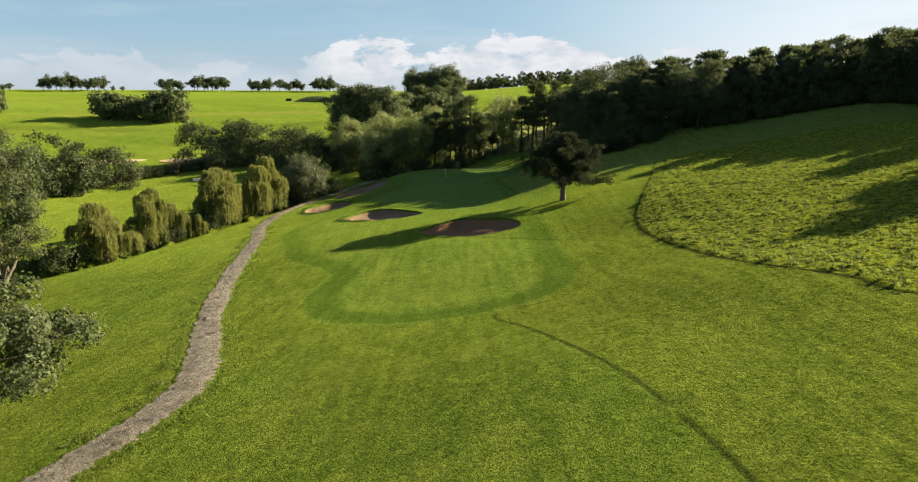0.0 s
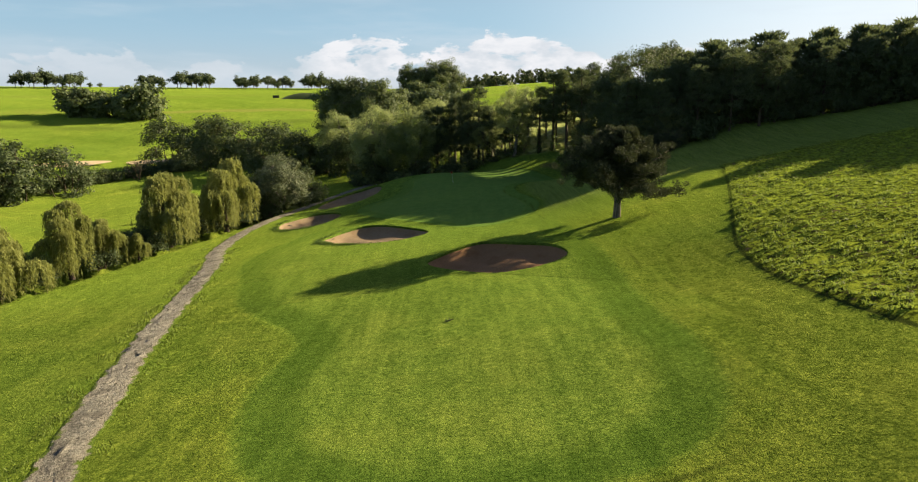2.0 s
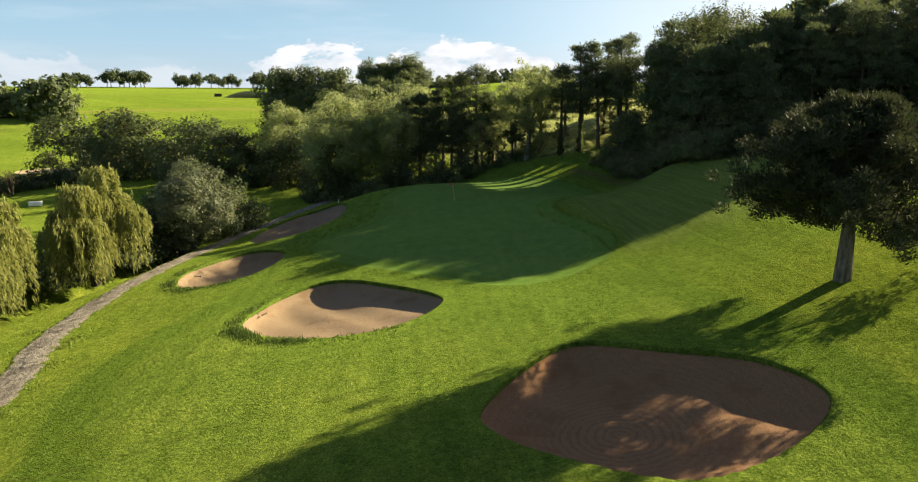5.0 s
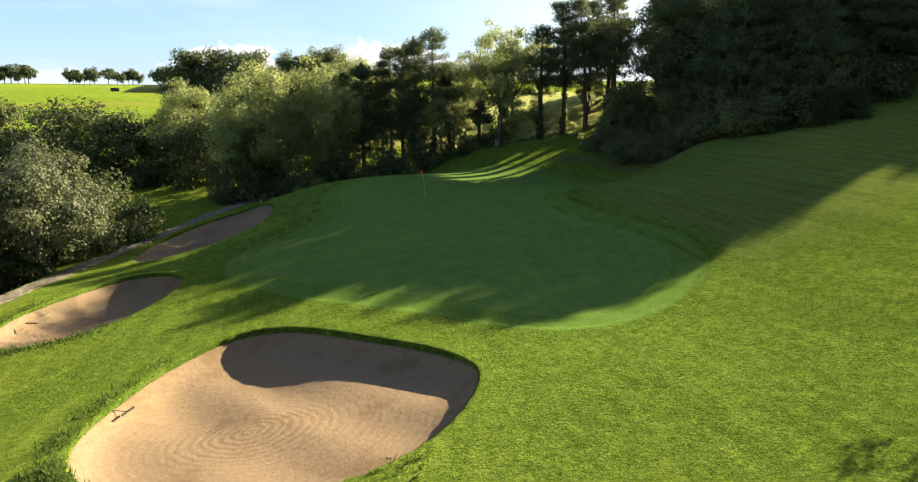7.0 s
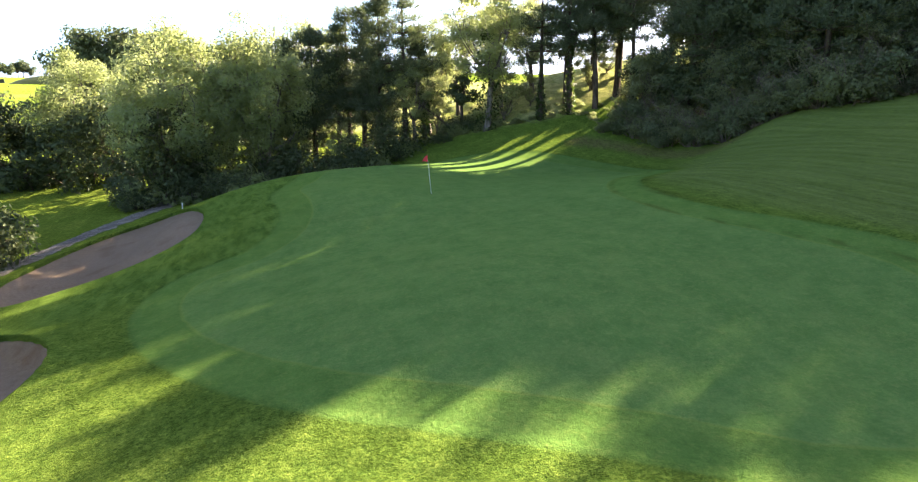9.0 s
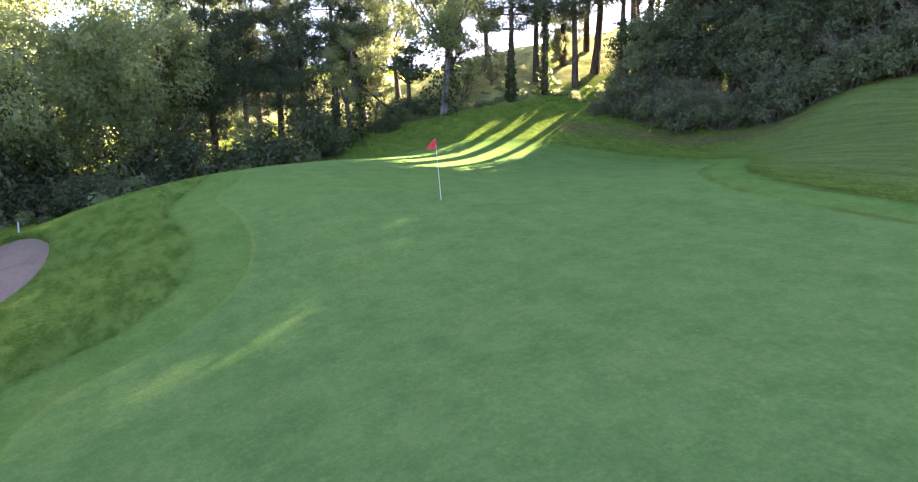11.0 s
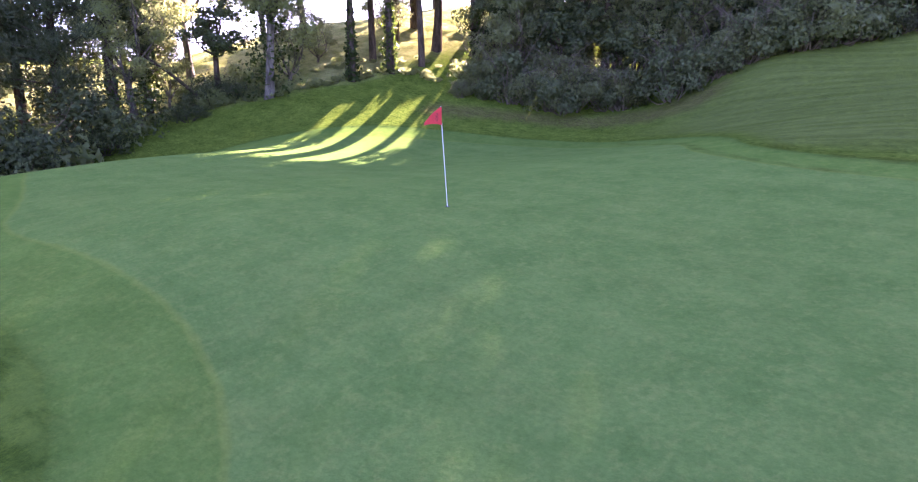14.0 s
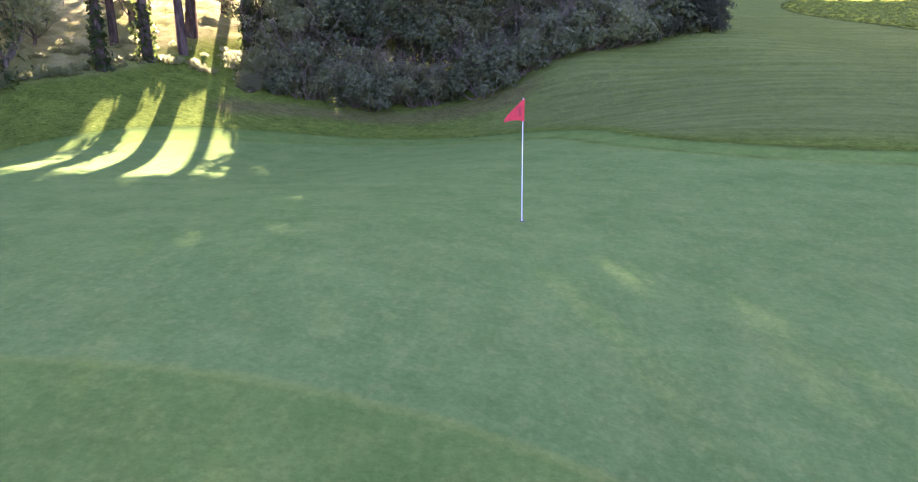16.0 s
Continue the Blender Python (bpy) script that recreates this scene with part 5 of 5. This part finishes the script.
# clumps along the crest: first and last bearing, trees, height
for az0, az1, count, tall in ((-31.9, -28.0, 11, 10.5), (-24.0, -22.6, 6, 9.0), (-21.7, -19.3, 8, 10.5), (-17.3, -15.9, 7, 8.5), (-15.0, -13.3, 6, 9.0), (-12.2, -10.7, 7, 10.0), (-9.0, -8.2, 4, 4.0), (-27.3, -26.9, 2, 4.5), (-34.6, -34.0, 3, 5)):
    for k in range(count):
        az = az0 + (az1 - az0) * (k + rng_hill.uniform(-0.3, 0.3)) / max(1, count - 1)
        far_spots.append((*bearing(az, rng_hill.uniform(468, 490)), tall * rng_hill.uniform(0.72, 1.12)))
plant_all("pine_tree", FAR_PINE, (BARK, PINE), far_spots, "dark wind-shaped pine on the far hilltop", "tree", "hilltop pines", 17)
FAR_ROUND = [(12.0, broadleaf_meshes(78, 12, 6.0, 0.02, 40, 50, 0.9, 0.85, 1.1, 0.4)), (12.0, broadleaf_meshes(79, 12, 5.2, 0.02, 40, 50, 0.9, 0.85, 1.1, 0.4))]
plant_all("thorn_tree", FAR_ROUND, (BARK, LEAF_MID), [(-147, 276, 12), (-141.5, 274, 11.5), (-136, 276, 10.5), (-125, 274, 13.5), (-119.5, 277, 14.5), (-130, 277, 7), (-144.5, 273.5, 7), (-139, 274.5, 6.5), (-133, 275.5, 6.5), (-122, 273, 8), (-127, 274.5, 6), (-196, 280, 11), (-203, 276, 10), (-21, 318, 10), (-15.5, 322, 12), (-9.5, 318, 11), (-4, 326, 10), (-27, 330, 11), (2, 332, 9), (-12, 360, 12), (-20, 364, 12), (-2, 366, 11)], "dull green thicket tree on the far fairway slope", "tree", "hillside thickets", 18, 0.24)
rng_far = np.random.default_rng(19)
ridge = [(*bearing(az + rng_far.normal() * 0.2, rng_far.uniform(640, 720)), rng_far.uniform(10, 16.5)) for az in np.arange(-0.5, 12, 0.3)]
plant_all("ridge_tree", [(14.0, broadleaf_meshes(75, 14, 7.5, 0.06, 24, 28, 1.6)), (14.0, broadleaf_meshes(76, 14, 6.5, 0.06, 24, 28, 1.6))], (BARK, LEAF_DARK), ridge, "far dark tree on the wooded ridge", "tree", "ridge trees", 20)


# ================= small things =================
def box(bm, x, y, z, sx, sy, sz, bevel=0.0):
    """A box from its centre and sizes, with worn edges."""
    made = bmesh.ops.create_cube(bm, size=1.0, matrix=Matrix.Translation((x, y, z)) @ Matrix.Diagonal((sx, sy, sz, 1)))
    if bevel:
        edges = list({e for v in made["verts"] for e in v.link_edges})
        bmesh.ops.bevel(bm, geom=edges, offset=bevel, segments=2, affect="EDGES")
    return bm


def make_rake(x, y, z, turn):
    ob = thing("bunker_rake", pose(x, y, z, 0, 0, turn), "dark wooden rake lying at the sand edge", "rake", "bunker rakes")
    part("handle", tubes("handle", [([(0, 0, 0.04), (0.7, 0.01, 0.06), (1.5, 0, 0.05)], [0.018, 0.017, 0.015])], 8), WOOD, ob)
    head = part("head", box(bmesh.new(), -0.02, 0, 0.06, 0.05, 0.62, 0.05, 0.008), BLACK, ob, "dark rake head")
    for k in range(9):
        part("tine", tubes("tine", [([(-0.02, -0.28 + 0.07 * k, 0.06), (-0.03, -0.28 + 0.07 * k, -0.03)], [0.008, 0.004])], 5), BLACK, head)


make_rake(-16.4, 95.2, height(-16.4, 95.2) - 0.30, 160)
make_rake(-24.8, 109.0, height(-24.8, 109.0) - 0.35, 75)


def make_post(x, y, tall, name, label, mat, group):
    ob = thing(name, pose(x, y, height(x, y), random.uniform(-4, 4), random.uniform(-4, 4), random.uniform(0, 90)), label, "post", group)
    bm = box(bmesh.new(), 0, 0, tall / 2 - 0.1, 0.06, 0.06, tall + 0.2, 0.01)
    part("stake", bm, mat, ob)
    cap = bmesh.new()
    bmesh.ops.create_cone(cap, cap_ends=True, segments=4, radius1=0.042, radius2=0.012, depth=0.05, matrix=Matrix.Translation((0, 0, tall + 0.024)) @ Matrix.Rotation(radians(45), 4, "Z"))
    part("point", cap, mat, ob)


for qx, qy in ((-31.6, 129.4), (-30.2, 133.2), (-29.1, 136.7), (-28.0, 138.2), (-26.3, 139.8), (-33.0, 126.0)):
    make_post(qx, qy, 1.0, "fence_post", "weathered grey wooden post in the hedge bottom", WOOD, "hedge posts")
for qx, qy in ((-4.5, 146.3), (-17.0, 144.4)):
    make_post(qx, qy, 0.55, "marker_stake", "short pale marker stake in the grass", WHITE, "marker stakes")


def make_twig(x, y):
    rng = np.random.default_rng(5)
    ob = thing("fallen_twig", pose(x, y, height(x, y) + 0.03, 0, 0, 30), "broken twig with dry leaves on the fairway", "twig")
    part("stick", tubes("stick", [([(-0.25, 0, 0), (0, 0.03, 0.03), (0.25, 0.0, 0.02)], [0.016, 0.014, 0.006])], 6), BARK, ob)
    part("leaf_clump", leaves("leaf_clump", rng.normal(size=(40, 3)) * (0.16, 0.1, 0.03) + (0.1, 0, 0.05), rng, 0.12, 0.06), LEAF_DARK, ob)


make_twig(-2.8, 60.4)


def make_far_sand(x, y, rx, ry, turn):
    """A distant bunker on the valley fairway, with its shaded turf face."""
    ob = thing("sand_bunker", pose(x, y, 0, 0, 0, 0), "long pale sand bunker on the valley fairway", "bunker", "valley bunkers")
    n = 40
    t = np.linspace(0, 2 * math.pi, n, endpoint=False)
    verts = [(0, 0, height(x, y) + 0.55)]
    for s in (0.5, 1.0):
        lx, ly = s * rx * np.cos(t) * (1 + 0.1 * np.sin(3 * t)), s * ry * np.sin(t)
        px, py = lx * math.cos(turn) - ly * math.sin(turn), lx * math.sin(turn) + ly * math.cos(turn)
        verts += list(zip(px, py, land(x + px, y + py) + 0.55 + 0.11 * py))
    faces = [(0, 1 + i, 1 + (i + 1) % n) for i in range(n)] + [(1 + i, 1 + n + i, 1 + n + (i + 1) % n, 1 + (i + 1) % n) for i in range(n)]
    mesh = bpy.data.meshes.new("sand")
    mesh.from_pydata([tuple(map(float, v)) for v in verts], [], faces)
    part("sand", mesh, SAND_PALE, ob)


make_far_sand(-108, 202, 10.0, 3.6, 0.25)
make_far_sand(-89, 208, 6.0, 3.0, 0.25)
make_far_sand(-38, 262, 5.0, 3.0, -0.3)


def make_shed():
    x, y = bearing(-11.6, 372)
    ob = thing("earth_shelter", pose(x, y, height(x, y), 0, 0, 12), "low pale concrete shelter half buried in a grass bank", "shed")
    bm = box(bmesh.new(), 10, 0, 1.3, 11, 7, 3.6, 0.15)
    part("shed_wall", bm, CONCRETE, ob)
    part("shed_roof", box(bmesh.new(), 10, 0, 3.25, 11.8, 7.8, 0.3, 0.06), CONCRETE, ob)
    xs, ys = np.linspace(-1, 1, 25), np.linspace(-1, 1, 15)
    v = [(-3 + 13 * a, 0.5 + 6 * b, 3.2 * max(0.0, 1 - a * a) * max(0.0, 1 - b * b) ** 0.7 - 0.4) for b in ys for a in xs]
    f = [(j * 25 + i, j * 25 + i + 1, j * 25 + i + 26, j * 25 + i + 25) for j in range(14) for i in range(24)]
    bank = soup("bank", v, f, True)
    part("bank", bank, LEAF_DARK, ob, "dark scrubby earth bank")
    part("wall_end", box(bmesh.new(), -18, 0, 0.6, 3, 1.2, 1.8, 0.1), BLACK, ob)


make_shed()


def make_trough():
    x, y = -63.6, 157.0
    ob = thing("water_trough", pose(x, y, height(x, y), 0, 0, 15), "small white trough at the meadow edge", "trough")
    bm = box(bmesh.new(), 0, 0, 0.32, 1.7, 0.7, 0.56, 0.05)
    part("tub", bm, WHITE, ob)
    part("rim", box(bmesh.new(), 0, 0, 0.62, 1.8, 0.8, 0.06, 0.02), WHITE, ob)


make_trough()


def make_bare_shrub(x, y):
    """A leafless forked shrub."""
    rng = np.random.default_rng(64)
    limbs = []

    def grow(a, d, ln, r, depth):
        b = a + d * ln
        limbs.append((bend(a, b, rng, 3, 0, 0.08), [r, r * 0.8, r * 0.6]))
        if depth:
            for k in range(3):
                q = d + rng.normal(size=3) * 0.5 + (0, 0, 0.1)
                grow(b, q / np.linalg.norm(q), ln * rng.uniform(0.55, 0.8), r * 0.55, depth - 1)

    for k in range(4):
        q = np.array([rng.normal() * 0.5, rng.normal() * 0.5, 1.0])
        grow(np.array([0, 0, -0.2]), q / np.linalg.norm(q), 1.9, 0.13, 3)
    mesh = tubes("bare_shrub", limbs, 4)
    mesh.materials.append(BARK)
    ob = new("bare_shrub", mesh)
    ob.matrix_basis = pose(x, y, height(x, y))
    tagged(ob, "leafless dark forked shrub in the valley hedge", "shrub")


make_bare_shrub(-72.0, 166.0)


def make_weeds():
    """Knee-high weed tufts over the unmown field."""
    rng = np.random.default_rng(91)
    n = 150000
    x = 16 + 46 * rng.uniform(0, 1, n) ** 1.4
    y = rng.uniform(26, 106, n)
    keep = (distance_inside(x, y, LOOPS["zone_field"]) < -0.1) & (lumps(1.7 * x, 1.7 * y) + rng.normal(size=n) * 0.3 > 0.2)
    x, y = x[keep], y[keep]
    z = land(x, y) + 0.17 + 0.07 * lumps(x, y) + 0.05
    m = leaves("weed_tufts", np.column_stack([x, y, z]), rng, 0.24, 0.10, np.tile((0, 0, 0.7), (len(x), 1)), 0.6)
    m.materials.append(WEED)
    tagged(new("weed_tufts", m), "coarse yellow-green weed tufts over the unmown field", "weeds", kind="stuff")


make_weeds()


def make_verge():
    """Long grass left uncut along the track."""
    rng = np.random.default_rng(92)
    k = rng.integers(100, len(PATH_LINE) - 260, 9000)
    side = np.where(rng.uniform(size=9000) < 0.75, -1, 1)
    x = PATH_LINE[k, 0] + side * (1.35 + np.abs(rng.normal(size=9000)) * 0.45) + rng.normal(size=9000) * 0.1
    y = PATH_LINE[k, 1] + rng.normal(size=9000) * 0.5
    keep = lumps(0.4 * x, 0.4 * y) + rng.normal(size=9000) * 0.4 > 0.1
    x, y = x[keep], y[keep]
    m = leaves("verge_grass", np.column_stack([x, y, land(x, y) + 0.09]), rng, 0.24, 0.05, np.tile((0, 0, 1.0), (len(x), 1)), 0.6)
    m.materials.append(WEED)
    tagged(new("verge_grass", m), "uncut grass tufts beside the gravel track", "grass", kind="stuff")


make_verge()


def make_lip_grass():
    """Long grass hanging over the low rims of the pale bunkers."""
    rng = np.random.default_rng(95)
    pts = []
    for loop, n in ((BUNKER_LOOPS[1], 9000), (BUNKER_LOOPS[2], 6000)):
        c = loop.mean(0)
        k = rng.integers(0, len(loop), n)
        out = (loop[k] - c) / np.linalg.norm(loop[k] - c, axis=1)[:, None]
        q = loop[k] + out * (0.12 + np.abs(rng.normal(size=n)) * 0.40)[:, None] + rng.normal(size=(n, 2)) * 0.12
        west = np.clip(-0.75 * out[:, 0] - 0.55 * out[:, 1], 0, 1)
        keep = rng.uniform(size=n) < west * (0.6 + 0.4 * lumps(0.5 * q[:, 0], 0.5 * q[:, 1]))
        pts.append(q[keep])
    q = np.vstack(pts)
    m = leaves("lip_grass", np.column_stack([q, land(q[:, 0], q[:, 1]) + 0.09]), rng, 0.26, 0.05, np.tile((0, 0, 1.0), (len(q), 1)), 0.55)
    m.materials.append(GRASS_DARK)
    tagged(new("lip_grass", m), "long dark grass fringe round the bunker rims", "grass", kind="stuff")


make_lip_grass()
